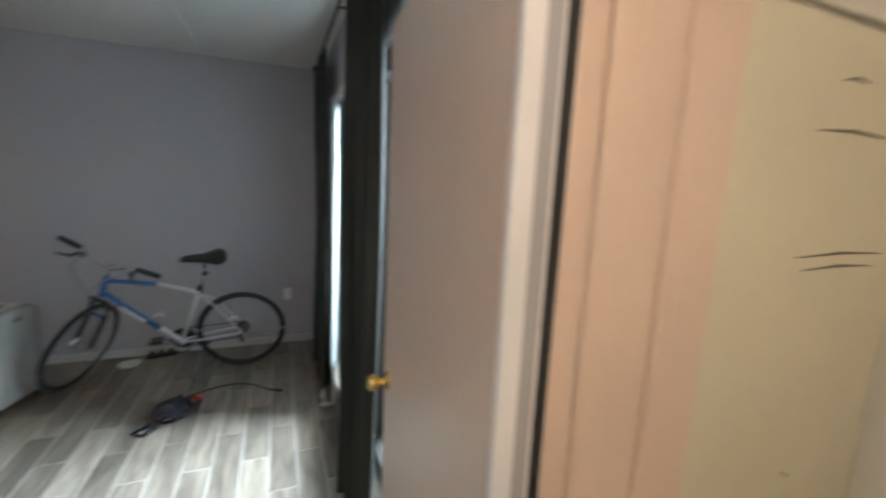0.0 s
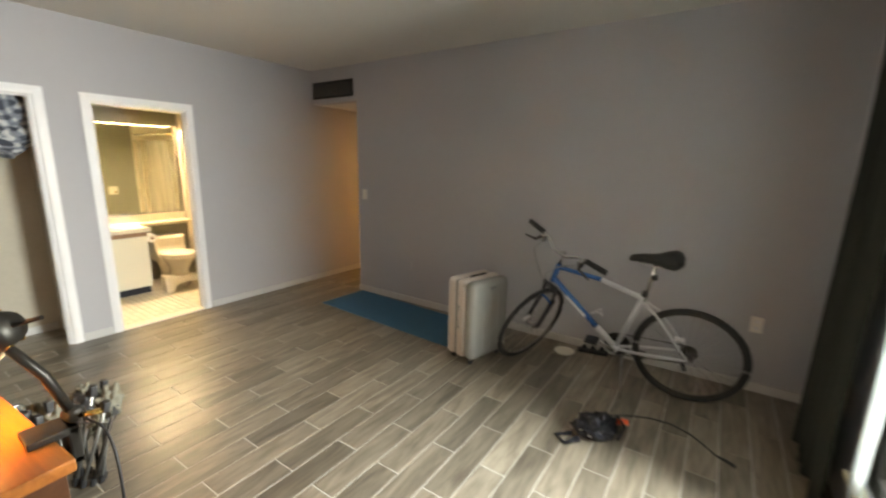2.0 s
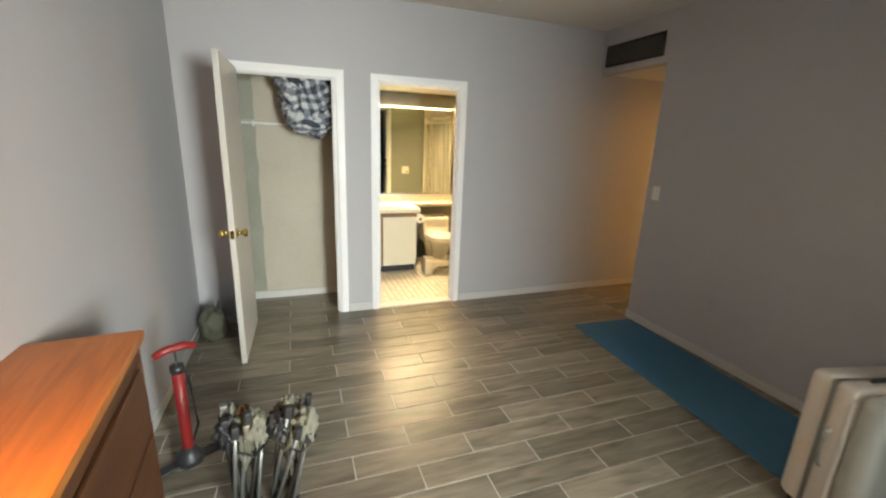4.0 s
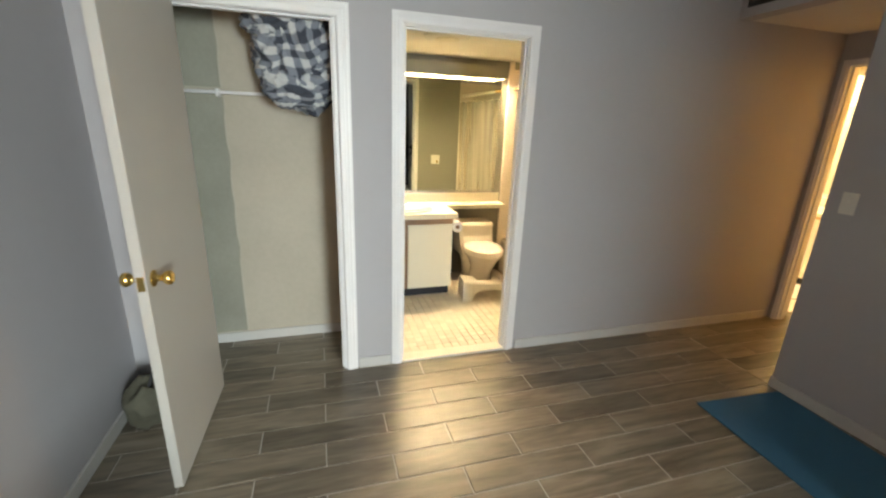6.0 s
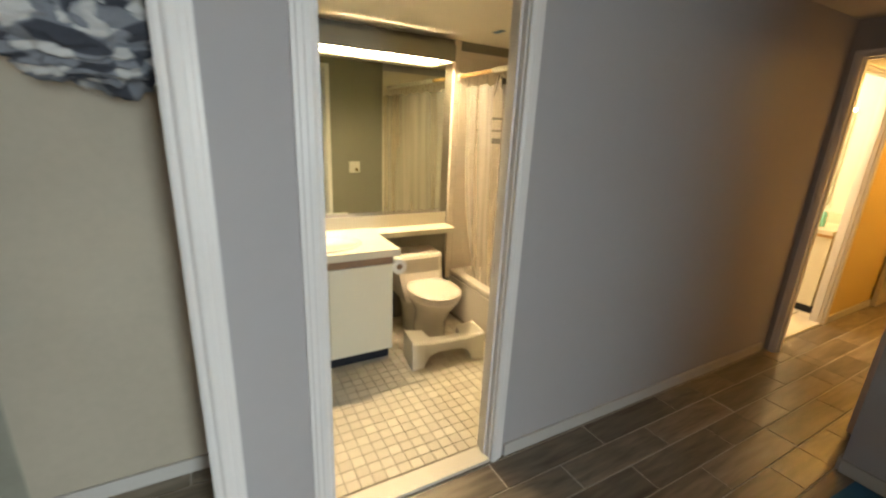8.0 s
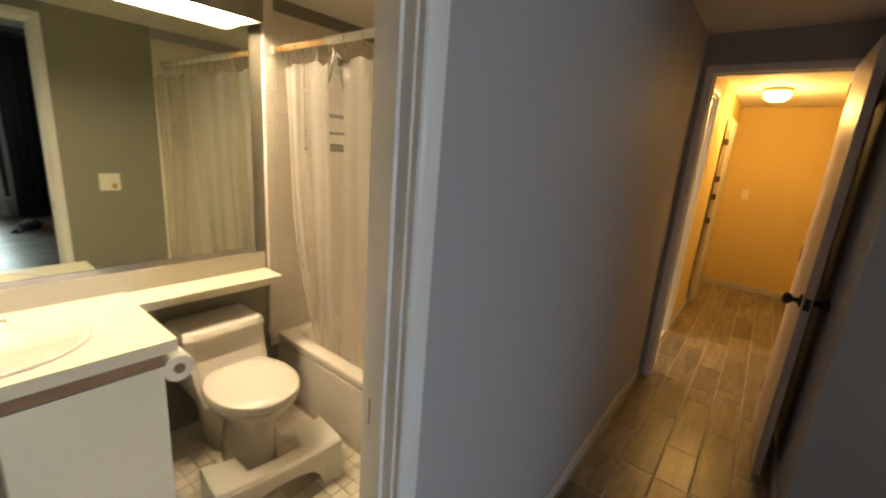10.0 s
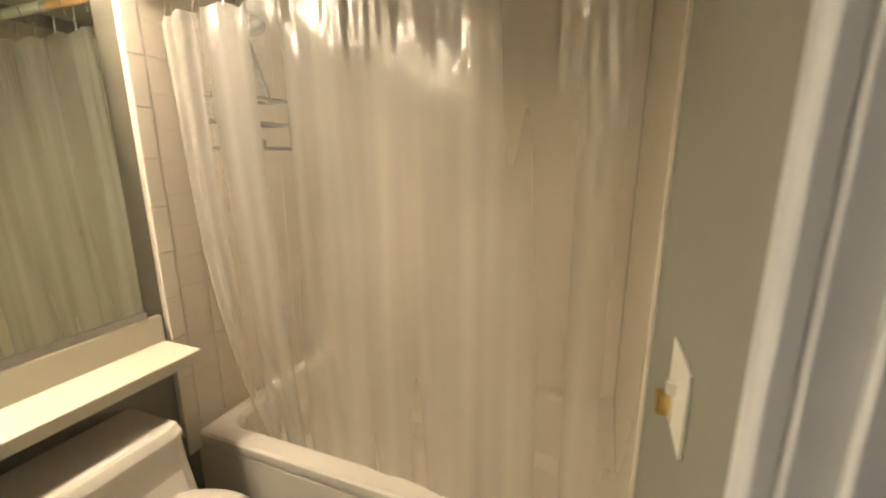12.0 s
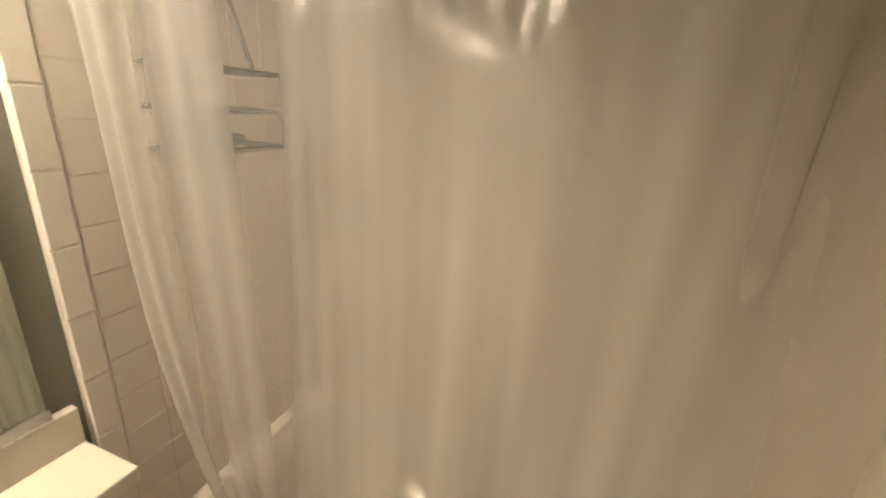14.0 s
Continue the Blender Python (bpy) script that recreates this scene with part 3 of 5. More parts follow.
jambs("lining_second_bath", "x", WXI + .001, WX - .001, 5.74, 6.52, 2.04)
casing("casing_hall_right", "x", -4.08, -1, 6.705, 7.445, 2.03)
jambs("lining_hall_right", "x", -4.079, -3.961, 6.70, 7.45, 2.04)
# entrance frame with stepped trim
structure("lining_entrance", boxes((-.78, -.80, SY - .12, SY, 0, 2.14), (.022, .088, .786, .84, 0, 2.4), (-.018, .0195, .738, .7515, 0, 2.14), (-.78, 0, SY - .12, SY, 2.14, 2.16)), TRIM, "white painted lining of the entrance door", "door frame")
# Black strip added for the shade in the gap between door and frame
structure("trim_gap_shade", boxes((.089, .121, .797, .86, 0, 2.4)), BLACK, "black strip for the shaded hinge gap in the entrance frame", "seal")
structure("trim_entrance", boxes((.122, .186, .800, .86, 0, 2.4), (.187, .262, .792, .86, 0, 2.4), (.263, .375, .806, .86, 0, 2.4), (.376, .412, .796, .86, 0, 2.4), (.413, .532, .802, .86, 0, 2.4), round=.010), DOOR_CREAM, "stepped cream door trim in the entrance", "trim")


# ---- doors ----
def knob(parent, place, along, mat, rose=.032, size=.028):
    """Round door knob with its rose on one face."""
    bm = lathe([(rose, 0), (rose * .95, .006), (.014, .010), (.012, .030), (size * .75, .036), (size, .048), (size * .96, .060), (size * .6, .068), (.004, .070)], turned(0, along, place), 20)
    return part("knob", bm, mat, parent, smooth=True)


def door(name, label, m, w, h, mat, knob_mat, t=.036, knob_z=.92, size=.028, latch=True):
    """Flush slab door hinged at its local origin, its slab along +x, faces +y and -y."""
    ob = thing(name, label, "door", m)
    part("slab", boxes((0.004, w, -t / 2, t / 2, .012, h), round=.003), mat, ob)
    knob(ob, (w - .062, t / 2, knob_z), (0, 1, 0), knob_mat, size=size)
    knob(ob, (w - .062, -t / 2, knob_z), (0, -1, 0), knob_mat, size=size)
    if latch:
        part("latch_plate", boxes((w - .001, w + .002, -.012, .012, knob_z - .028, knob_z + .028), round=.0008), knob_mat, ob)
    for z in (.22, 1.05, h - .12):
        part("hinge", boxes((-.012, .004, -t / 2 - .004, t / 2 - .004, z - .045, z + .045), round=.002), knob_mat, ob)
    return ob


closet_door = door("closet_door", "white painted flush closet door standing open, brass knobs", pose(-4.975, 1.160, 0, 0, 0, -1.2), .735, 2.035, DOOR_SHADED, BRASS, knob_z=.933)
entrance_door = door("entrance_door", "cream painted flush door standing open, brass knob", pose(.0, .752, 0, 0, 0, 88.7), .765, 2.13, DOOR_CREAM, BRASS, knob_z=1.02)
hall_door = door("hall_door", "cream flush door standing open in the passage, dark knob", pose(-4.288, 5.515, 0, 0, 0, 270.5), .66, 2.035, DOOR_CREAM, DARK_METAL, knob_z=.918)
for z in (.22, 1.05, 1.90):
    part("hinge_leaf", boxes((-.008, .014, .017, .062, z - .045, z + .045), round=.002), DARK_METAL, hall_door)
right_door = door("hallway_door", "white flush hallway door ajar in its frame", pose(-4.02, 7.425, 0, 0, 0, -84.0), .70, 2.02, DOOR_SHADED, STEEL, knob_z=.95)
SLATE_MARK = material("scuff_mark", (.16, .14, .11), .8, vary=.2)
scratched = thing("painted_door", "scratched cream painted door beside the entrance", "door")
part("slab", boxes((.536, 1.32, .812, .848, .01, 2.07), round=.003), material("scratched_cream_paint", (0.66, 0.61, 0.47), 0.42, vary=0.05, scale=2.2, bump=0.06, bump_scale=120), scratched)
for x0, x1, z in ((.885, .985, 1.945), (.822, 1.10, 1.828), (.828, 1.20, 1.53), (.860, 1.16, 1.497), (.945, .968, .914)):
    part("scratch", tube([(x0, .8115, z), ((x0 + x1) / 2, .8108, z + .008), (x1, .8115, z + .003)], [.0015, .0042, .002], 6), SLATE_MARK, scratched, "dark scratch mark")
strike = tagged(part("strike_plate", boxes((-5.075, -5.045, 2.9705, 2.9718, .905, .965), (-5.068, -5.052, 2.9695, 2.9707, .922, .948), round=.0004), DARK_METAL), label="dark metal strike plate on the bathroom door lining", category="strike plate")


# ---- window and curtains ----
window = thing("window_1", "dark framed tall window with daylight outside", "window")
window["kind"] = "structure"
GX = .150
part("window_frame", boxes((.082, .20, 1.0, 3.25, .30, .39), (.082, .20, 1.0, 3.25, 2.09, 2.18), (.082, .20, 1.0, 1.10, .39, 2.09), (.082, .20, 3.10, 3.25, .39, 2.09), (.09, .19, 2.10, 2.16, .39, 2.09), round=.004), DARK_METAL, window)
for y0, y1 in ((1.10, 2.10), (2.16, 3.10)):
    g = part("pane", boxes((GX - .003, GX + .003, y0, y1, .39, 2.09)), GLASS, window)
    g.visible_shadow = False
part("window_sill", boxes((EX - .05, .08, 1.0, 3.25, .275, .298), round=.004), LAMINATE, window, "pale window ledge")
part("head_trim", boxes((EX - .012, EX - .0005, 1.0, 3.25, 2.185, 2.25), round=.003), LINING, window, "pale trim over the window")


def drape(bm, y0, y1, x, z0, z1, folds, depth, seed, rows=16, taper=0.0):
    """A hanging cloth of soft folds between y0 and y1, thick on both sides."""
    rnd = random.Random(seed)
    cols = folds * 10
    ph = [rnd.uniform(-.5, .5) for _ in range(folds + 2)]
    grid = []
    for j in range(rows + 1):
        v = j / rows
        z = z1 + (z0 - z1) * v
        line = []
        for i in range(cols + 1):
            u = i / cols
            k = u * folds
            a = 2 * math.pi * k + ph[int(k)] * (1 - abs(2 * (k % 1) - 1))
            amp = depth * (.55 + .45 * v) * (.75 + .35 * math.sin(3.1 * k + seed))
            y = y0 + (y1 - y0) * u + taper * v * (u - .5) + .010 * math.sin(5 * v + 7 * u + seed)
            line.append(bm.verts.new((x + amp * math.sin(a) + .012 * math.sin(4 * v + 2.2 * k), y, z + .006 * math.sin(a) * (v > .99))))
        grid.append(line)
    for a, b in zip(grid, grid[1:]):
        for i in range(cols):
            bm.faces.new((a[i], a[i + 1], b[i + 1], b[i]))
    return bm


def curtain(name, label, y0, y1, x, z0, z1, folds, depth, seed, lining=None):
    ob = thing(name, label, "curtain", group="window curtains")
    c = part("cloth", drape(bmesh.new(), y0, y1, x, z0, z1, folds, depth, seed), CURTAIN_CLOTH, ob, smooth=True)
    s = c.modifiers.new("thickness", "SOLIDIFY")
    s.thickness = .004
    if lining:
        part("lining", drape(bmesh.new(), lining[0], lining[1], x + .050, z0 + .01, 2.2, 2, .008, seed + 3, rows=14), LINING, ob, "white lining edge catching the daylight", smooth=True)
    return ob


curtain("curtain", "dark green-grey curtain with a white lining", 3.29, 3.93, -.02, .02, 2.53, 6, .030, 4, (3.04, 3.20))
curtain("curtain", "dark green-grey curtain gathered beside the door", 1.62, 2.33, -.02, .03, 2.53, 7, .034, 9)
rod = thing("curtain_rod", "dark metal curtain rod with finials", "curtain rod")
part("rod", tube([(-.02, 1.15, 2.55), (-.02, 3.97, 2.55)], .011, 12), DARK_METAL, rod, smooth=True)
for y, s in ((3.97, 1), (1.15, -1)):
    part("finial", lathe([(.008, 0), (.02, .008), (.026, .022), (.018, .036), (.004, .042)], turned(0, (0, s, 0), (-.02, y, 2.55)), 16), DARK_METAL, rod, smooth=True)
for y in (1.3, 2.6, 3.9):
    part("bracket", tube([(-.02, y, 2.55), (EX, y, 2.55)], .007, 8), DARK_METAL, rod)
ties = thing("cord_tassel", "white curtain cord ends lying on the floor", "cord")
part("tassel", tube([(-.03, 3.20, .0), (-.045, 3.19, .05), (-.035, 3.21, .10)], [.016, .02, .008], 8), LINING, ties, smooth=True)
part("tassel", tube([(-.06, 3.14, .012), (-.02, 3.10, .022), (.02, 3.12, .015)], [.014, .018, .010], 8), LINING, ties, smooth=True)

# outside
structure("ground", boxes((.29, 60, -40, 50, -.6, -.5)), PAVING, "pale concrete paving outside the window", "ground")
building = thing("brick_building", "red brick house wall with a pale upper storey outside", "house")
part("wall", boxes((7.0, 7.3, 1.0, 70, -.5, 5.2)), BRICK, building)
part("upper_storey", boxes((6.95, 7.3, 1.0, 70, 5.2, 7.5)), FOGGED_WALL, building)
part("ledge", boxes((6.8, 7.0, 1.0, 70, .75, .88)), FOGGED_WALL, building)
patio = thing("patio_wall", "pale rendered low wall outside the window", "wall")
part("wall", boxes((3.0, 3.2, 2.0, 60, -.5, .7)), FOGGED_WALL, patio)


# ---- lamps of the place ----
area("window_daylight", (1.45, 3.22, 1.85), (-2.5, 2.4, 1.2), 1.42, 1.8, 700, (.64, .82, 1.0))
bulb("entrance_light", (-.10, -.35, 2.25), 14, (1.0, .84, .72), .08)
bulb("hall_lamp_light", (-4.65, 7.49, 2.06), 54, (1.0, .60, .18), .11)
bulb("second_bath_light", (-5.75, 6.25, 1.95), 62, (1.0, .80, .58), .08)

# ---- desk and desk lamp ----
desk = thing("cabinet_desk", "orange-stained wooden cabinet desk with its front darkened for shade", "desk", pose(-2.855, 1.052, 0, 0, 0, 4.6))
part("top", boxes((0, 1.19, -.34, 0, .905, .935), round=.005), DESK_WOOD, desk)
part("front_panel", boxes((.05, 1.14, -.045, -.025, .06, .88)), DESK_SHADED, desk, "red-brown front darkened for shade")
part("side_panel", boxes((.02, .045, -.32, -.015, .0, .905), round=.003), DESK_SHADED, desk)
part("side_panel", boxes((1.145, 1.17, -.32, -.015, .0, .905), round=.003), DESK_SHADED, desk)
part("rail", boxes((.045, 1.145, -.03, -.012, .845, .905), round=.003), DESK_SHADED, desk)
part("back_panel", boxes((.045, 1.145, -.325, -.315, .0, .905)), DESK_SHADED, desk)
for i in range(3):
    d = part("drawer", boxes((.06, 1.13, -.024, -.010, .09 + .25 * i, .325 + .25 * i), round=.004), DESK_SHADED, desk)
    part("knob", lathe([(.010, 0), (.008, .012), (.016, .018), (.014, .026), (.004, .030)], turned(0, (0, 1, 0), (.59, -.010, .21 + .25 * i)), 14), BRASS, d, smooth=True)

dl = thing("desk_lamp", "dark bronze clamp desk lamp, lit, on the desk edge", "desk lamp")
CL = Vector((-1.80, 1.165, .945))
HD = Vector((-1.83, 1.08, 1.205))
part("clamp", boxes((CL.x - .05, CL.x + .03, CL.y - .075, CL.y + .018, .937, .955), (CL.x - .05, CL.x + .03, CL.y - .005, CL.y + .018, .86, .955), (CL.x - .05, CL.x + .03, CL.y - .075, CL.y + .018, .860, .878), round=.004), DARK_METAL, dl)
part("joint", lathe([(.014, -.02), (.02, -.012), (.02, .012), (.014, .02)], turned(0, (1, .3, 0), CL + Vector((.0, .015, .03))), 14), DARK_METAL, dl, smooth=True)
part("screw", tube([CL + Vector((.0, .018, .02)), CL + Vector((.07, .05, .045))], .007, 8), BRASS, dl, smooth=True)
part("arm", tube([CL + Vector((0, .015, .03)), (CL + HD) / 2 + Vector((.03, .02, .02)), HD], .011, 10), DARK_METAL, dl, smooth=True)
aim = Vector((-.74, -.48, -.36))
hm = turned(0, aim, HD)
bm = bmesh.new()
add_lathe(bm, [(.012, -.058), (.034, -.052), (.043, -.02), (.047, .012), (.044, .012), (.03, -.02), (.012, -.03)], hm, 28)
cap = part("cap", bm, DARK_METAL, dl, "dark bronze lamp cap", smooth=True)
for k in range(8):
    a = 2 * math.pi * k / 8
    part("vent_hole", boxes((-.004, .004, -.0015, .0015, -.007, .007), round=.001), BRASS, cap).matrix_world = hm @ Matrix.Translation((.0405 * math.cos(a), .0405 * math.sin(a), -.035)) @ Matrix.Rotation(a + math.pi / 2, 4, "Z")
part("shade", lathe([(.046, .010), (.066, .045), (.074, .075), (.076, .090), (.074, .090), (.072, .075), (.064, .045), (.044, .010)], hm, 28), LINING, dl, "glowing white flared shade", smooth=True)
part("bulb", lathe([(.008, -.02), (.012, .0), (.028, .03), (.030, .055), (.018, .078), (.003, .085)], hm, 18), BULB_GLOW, dl, "glowing warm bulb", smooth=True)
part("stub", tube([HD + aim * -.05, HD + aim * -.05 + Vector((.05, .045, .02))], .005, 8), DARK_METAL, dl)
def eased(pts, n=7):
    """A smooth line through the points."""
    p = [Vector(q) for q in pts]
    p = [p[0]] + p + [p[-1]]
    out = []
    for a, b, c, d in zip(p, p[1:], p[2:], p[3:]):
        for k in range(n):
            t = k / n
            out.append(.5 * (2 * b + (c - a) * t + (2 * a - 5 * b + 4 * c - d) * t * t + (3 * b - a - 3 * c + d) * t ** 3))
    return out + [p[-1]]


cord_pts = [CL + Vector((.03, .03, .02)), CL + Vector((.09, .05, .0)), CL + Vector((.14, .05, -.10)), CL + Vector((.155, .04, -.35)), CL + Vector((.15, .03, -.7)), Vector((-1.66, 1.18, .006)), Vector((-1.75, 1.05, .006))]
part("cord", tube(eased(cord_pts), .0035, 6), BLACK, dl, smooth=True)
bulb("desk_lamp_light", HD + aim.normalized() * .10, 13, (1.0, .52, .18), .03)

# ---- air vent, switches, outlets ----
vent = thing("air_vent", "dark grey slatted air vent over the passage", "air vent")
part("frame", boxes((-4.945, -4.255, 4.466, 4.4795, 2.483, 2.506), (-4.945, -4.255, 4.466, 4.4795, 2.313, 2.336), (-4.945, -4.925, 4.466, 4.4795, 2.336, 2.483), (-4.275, -4.255, 4.466, 4.4795, 2.336, 2.483), round=.002), DARK_METAL, vent)
part("backing", boxes((-4.925, -4.275, 4.478, 4.4798, 2.336, 2.483)), BLACK, vent)
SLAT = material("grey_vent_slat", (.10, .095, .09), .5, .3, vary=.1)
for i in range(10):
    s = part("slat", boxes((-.325, .325, -.006, .006, -.002, .002)), SLAT, vent)
    s.matrix_world = pose(-4.60, 4.471, 2.347 + .0136 * i, -35)


def plate(name, label, category, m, kind, half=.036, mat=None):
    ob = thing(name, label, category, m)
    part("plate", boxes((-half, half, -.006, -.0005, -.058, .058), round=.002), mat or STOOL_PLASTIC, ob)
    if kind == "switch":
        part("toggle", boxes((-.005, .005, -.018, -.006, -.002, .016), round=.001), STOOL_PLASTIC, ob)
    else:
        for z in (-.024, .024):
            part("socket", boxes((-.014, .014, -.008, -.006, z - .014, z + .014), round=.002), mat or TRIM, ob)
            part("slot", boxes((-.007, -.005, -.0084, -.008, z - .004, z + .006), (.005, .007, -.0084, -.008, z - .004, z + .006)), BLACK, ob)
    return ob


plate("light_switch", "white plastic light switch on the grey wall", "light switch", pose(-4.10, NY, 1.195), "switch")
plate("wall_outlet", "white wall outlet behind the bicycle", "outlet", pose(-.26, NY, .50), "outlet")
plate("wall_outlet", "wall outlet painted grey above the exercise mat", "outlet", pose(-3.42, NY, .43), "outlet", mat=GREY_PAINT)
plate("wall_outlet", "wall outlet painted grey beside the suitcase", "outlet", pose(-1.9, NY, .43), "outlet", mat=GREY_PAINT)
plate("hall_switch", "cream light switch on the yellow hall wall", "light switch", pose(-4.75, 8.85, 1.2), "switch")
sw = plate("bath_switch", "white bathroom switch plate with yellowed outlet", "light switch", pose(WXI - .006, 3.266, 1.08, 0, 0, -90), "switch", .058)
part("outlet_face", boxes((-.030, -.006, -.009, -.006, -.05, .0), round=.002), LAMINATE, sw, "yellowed outlet face")
part("plug", boxes((-.032, -.008, -.026, -.009, -.042, -.012), round=.003), BRASS, sw, "small brass-coloured plug")

# ---- exercise mat, suitcase ----
mat = tagged(part("exercise_mat", boxes((0, 1.84, 0, .61, 0.001, .009), round=.003), MAT_BLUE), "blue foam exercise mat unrolled along the wall", "mat")
mat.matrix_world = pose(-4.17, 3.845, 0, 0, 0, -3.3)

case = thing("suitcase", "champagne hard-shell suitcase standing on its wheels", "suitcase", pose(-2.322, 3.605, 0, 0, 0, -14))
def case_shell(x0, x1, mat, label, r, inset=0.0):
    bm = boxes((x0, x1, inset, .42 - inset, .05 + inset, .69 - inset))
    bmesh.ops.bevel(bm, geom=list(bm.edges), offset=r, segments=5, affect="EDGES", profile=.5)
    return part("shell_half", bm, mat, case, label, smooth=True)


case_shell(.0, .098, SHELL_PINK, "pale pinkish half shell", .034)
case_shell(.104, .192, SHELL_PINK, "pale pinkish half shell", .030)
case_shell(.186, .302, SHELL, "silver-grey rounded half shell", .052)
part("zip_band", boxes((.086, .116, .010, .410, .060, .680), round=.006), DULL_METAL, case, "grey zip band", smooth=True)
for y in (.13, .21, .29):
    part("rib", boxes((.299, .305, y - .014, y + .014, .14, .60), round=.0028), SHELL, case)
part("corner_strip", boxes((.182, .196, .004, .012, .10, .64), round=.003), TRIM, case)
part("handle", tube([(.14, .12, .686), (.14, .13, .698), (.14, .29, .698), (.14, .30, .686)], .009, 8), BLACK, case, smooth=True)
part("side_handle", tube([(.14, -.002, .30), (.14, -.018, .32), (.14, -.018, .46), (.14, -.002, .48)], .008, 8), SHELL, case, smooth=True)
part("lock", boxes((.300, .307, .18, .24, .615, .635), round=.003), CHROME, case)
for x in (.045, .235):
    for y in (.05, .37):
        w = part("wheel", lathe([(.012, -.011), (.024, -.009), (.025, 0), (.024, .009), (.012, .011)], turned(0, (1, 0, 0), (x, y, .025)), 16), RUBBER, case, smooth=True)
        part("caster", boxes((x - .016, x + .016, y - .018, y + .018, .036, .056), round=.004), STEEL, w)

# ---- bicycle ----
bike = thing("bicycle", "blue and silver mountain bicycle leaning on its kickstand", "bicycle", pose(0, 4.035, 0, 9.0))
RA, FA, BB = Vector((-.632, 0, .352)), Vector((-1.748, 0, .352)), Vector((-1.085, 0, .285))
HT, HB = Vector((-1.522, 0, .865)), Vector((-1.568, 0, .735))
ST = Vector((-.928, 0, .745))
axis = (HT - HB).normalized()
STEER = Matrix.Translation(HB) @ Matrix.Rotation(radians(69), 4, axis) @ Matrix.Translation(-HB)


LEAN = Matrix.Rotation(radians(9.0), 4, "X")
hub, spin = LEAN @ STEER @ FA, (LEAN @ STEER).to_3x3() @ Vector((0, 1, 0))
drop = (hub.z - .352 * math.sqrt(1 - spin.z ** 2)) / (LEAN.to_3x3() @ axis).z
STEER = Matrix.Translation(-axis * drop) @ STEER


def on_fork(ob):
    ob.matrix_local = STEER
    return ob


def wheel(name, c, front):
    w = part(name, tube(circle(c, .331, (0, 1, 0), 56), .017, 10, closed=True), RUBBER, bike, smooth=True)
    part("rim", tube(circle(c, .309, (0, 1, 0), 56), .008, 8, closed=True, flat=1.3), STEEL if front else DARK_METAL, w, smooth=True)
    bm = bmesh.new()
    for k in range(32):
        a = 2 * math.pi * k / 32
        s = .026 if k % 2 else -.026
        b = a + (.32 if k % 4 < 2 else -.32)
        add_tube(bm, [c + Vector((.02 * math.cos(b), s, .02 * math.sin(b))), c + Vector((.30 * math.cos(a), 0, .30 * math.sin(a)))], .0011, 4)
    part("spokes", bm, STEEL, w)
    part("hub", lathe([(.01, -.06), (.01, -.04), (.026, -.036), (.016, -.02), (.016, .02), (.026, .036), (.01, .04), (.01, .06)], turned(0, (0, 1, 0), c), 16), STEEL, w, smooth=True)
    part("reflector", boxes((c.x - .09, c.x - .03, -.006, .006, c.z + .10, c.z + .125), round=.002), TRIM, w)
    return w


rear = wheel("rear_wheel", RA, False)
bm = bmesh.new()
for r, y in ((.055, .045), (.048, .040), (.04, .036), (.032, .032)):
    add_lathe(bm, [(r, -.001), (r, .001)], turned(0, (0, 1, 0), RA + Vector((0, y, 0))), 24)
part("cassette", bm, DARK_METAL, rear)
on_fork(wheel("front_wheel", FA, True))
bl = bmesh.new()
add_tube(bl, [HB + (HT - HB) * -.08, HB + (HT - HB) * 1.05], .021, 14)
mid_d, mid_t = HB.lerp(BB, .70), HT.lerp(ST, .52)
add_tube(bl, [HB + axis * .02, mid_d], [.021, .023], 14)
add_tube(bl, [HT - axis * .02, mid_t], .017, 14)
part("front_frame", bl, BIKE_BLUE, bike, "metallic blue front tubes", smooth=True)
wt = bmesh.new()
add_tube(wt, [mid_d, BB], [.0232, .021], 14)
add_tube(wt, [mid_t, ST + Vector((-.01, 0, -.03))], .0172, 14)
add_tube(wt, [BB, ST], .016, 14)
add_tube(wt, [BB + Vector((0, -.04, 0)), BB + Vector((0, .04, 0))], .023, 14)
for s in (-1, 1):
    add_tube(wt, [BB + Vector((.02, .02 * s, 0)), BB.lerp(RA, .35) + Vector((0, .05 * s, .0)), RA + Vector((0, .066 * s, 0))], [.011, .010, .008], 10)
    add_tube(wt, [ST + Vector((.0, .012 * s, -.05)), ST.lerp(RA, .3) + Vector((0, .05 * s, 0)), RA + Vector((0, .066 * s, 0))], [.009, .008, .008], 10)
part("rear_frame", wt, BIKE_WHITE, bike, "silver-white rear tubes", smooth=True)
part("lettering_bars", boxes((-.10, .10, -.0245, -.0225, -.009, .009)), TRIM, bike).matrix_local = Matrix.Translation(HB.lerp(BB, .38)) @ Matrix.Rotation(math.atan2((HB - BB).z, -(HB - BB).x), 4, "Y")
fk = bmesh.new()
crown = HB - axis * .05
for s in (-1, 1):
    add_tube(fk, [crown + Vector((0, .055 * s, 0)), crown + Vector((-.012, .058 * s, -.12))], .013, 10)
    add_tube(fk, [crown + Vector((-.012, .058 * s, -.11)), FA + Vector((.02, .058 * s, .02)), FA + Vector((0, .056 * s, 0))], [.019, .016, .011], 12)
add_tube(fk, [crown + Vector((0, -.065, 0)), crown + Vector((0, .065, 0))], .020, 12)
on_fork(part("fork", fk, BLACK, bike, "black suspension fork", smooth=True))
fb = bmesh.new()
arch = [crown + Vector((-.035, -.058, -.14)), crown + Vector((-.07, -.04, -.06)), crown + Vector((-.07, .04, -.06)), crown + Vector((-.035, .058, -.14))]
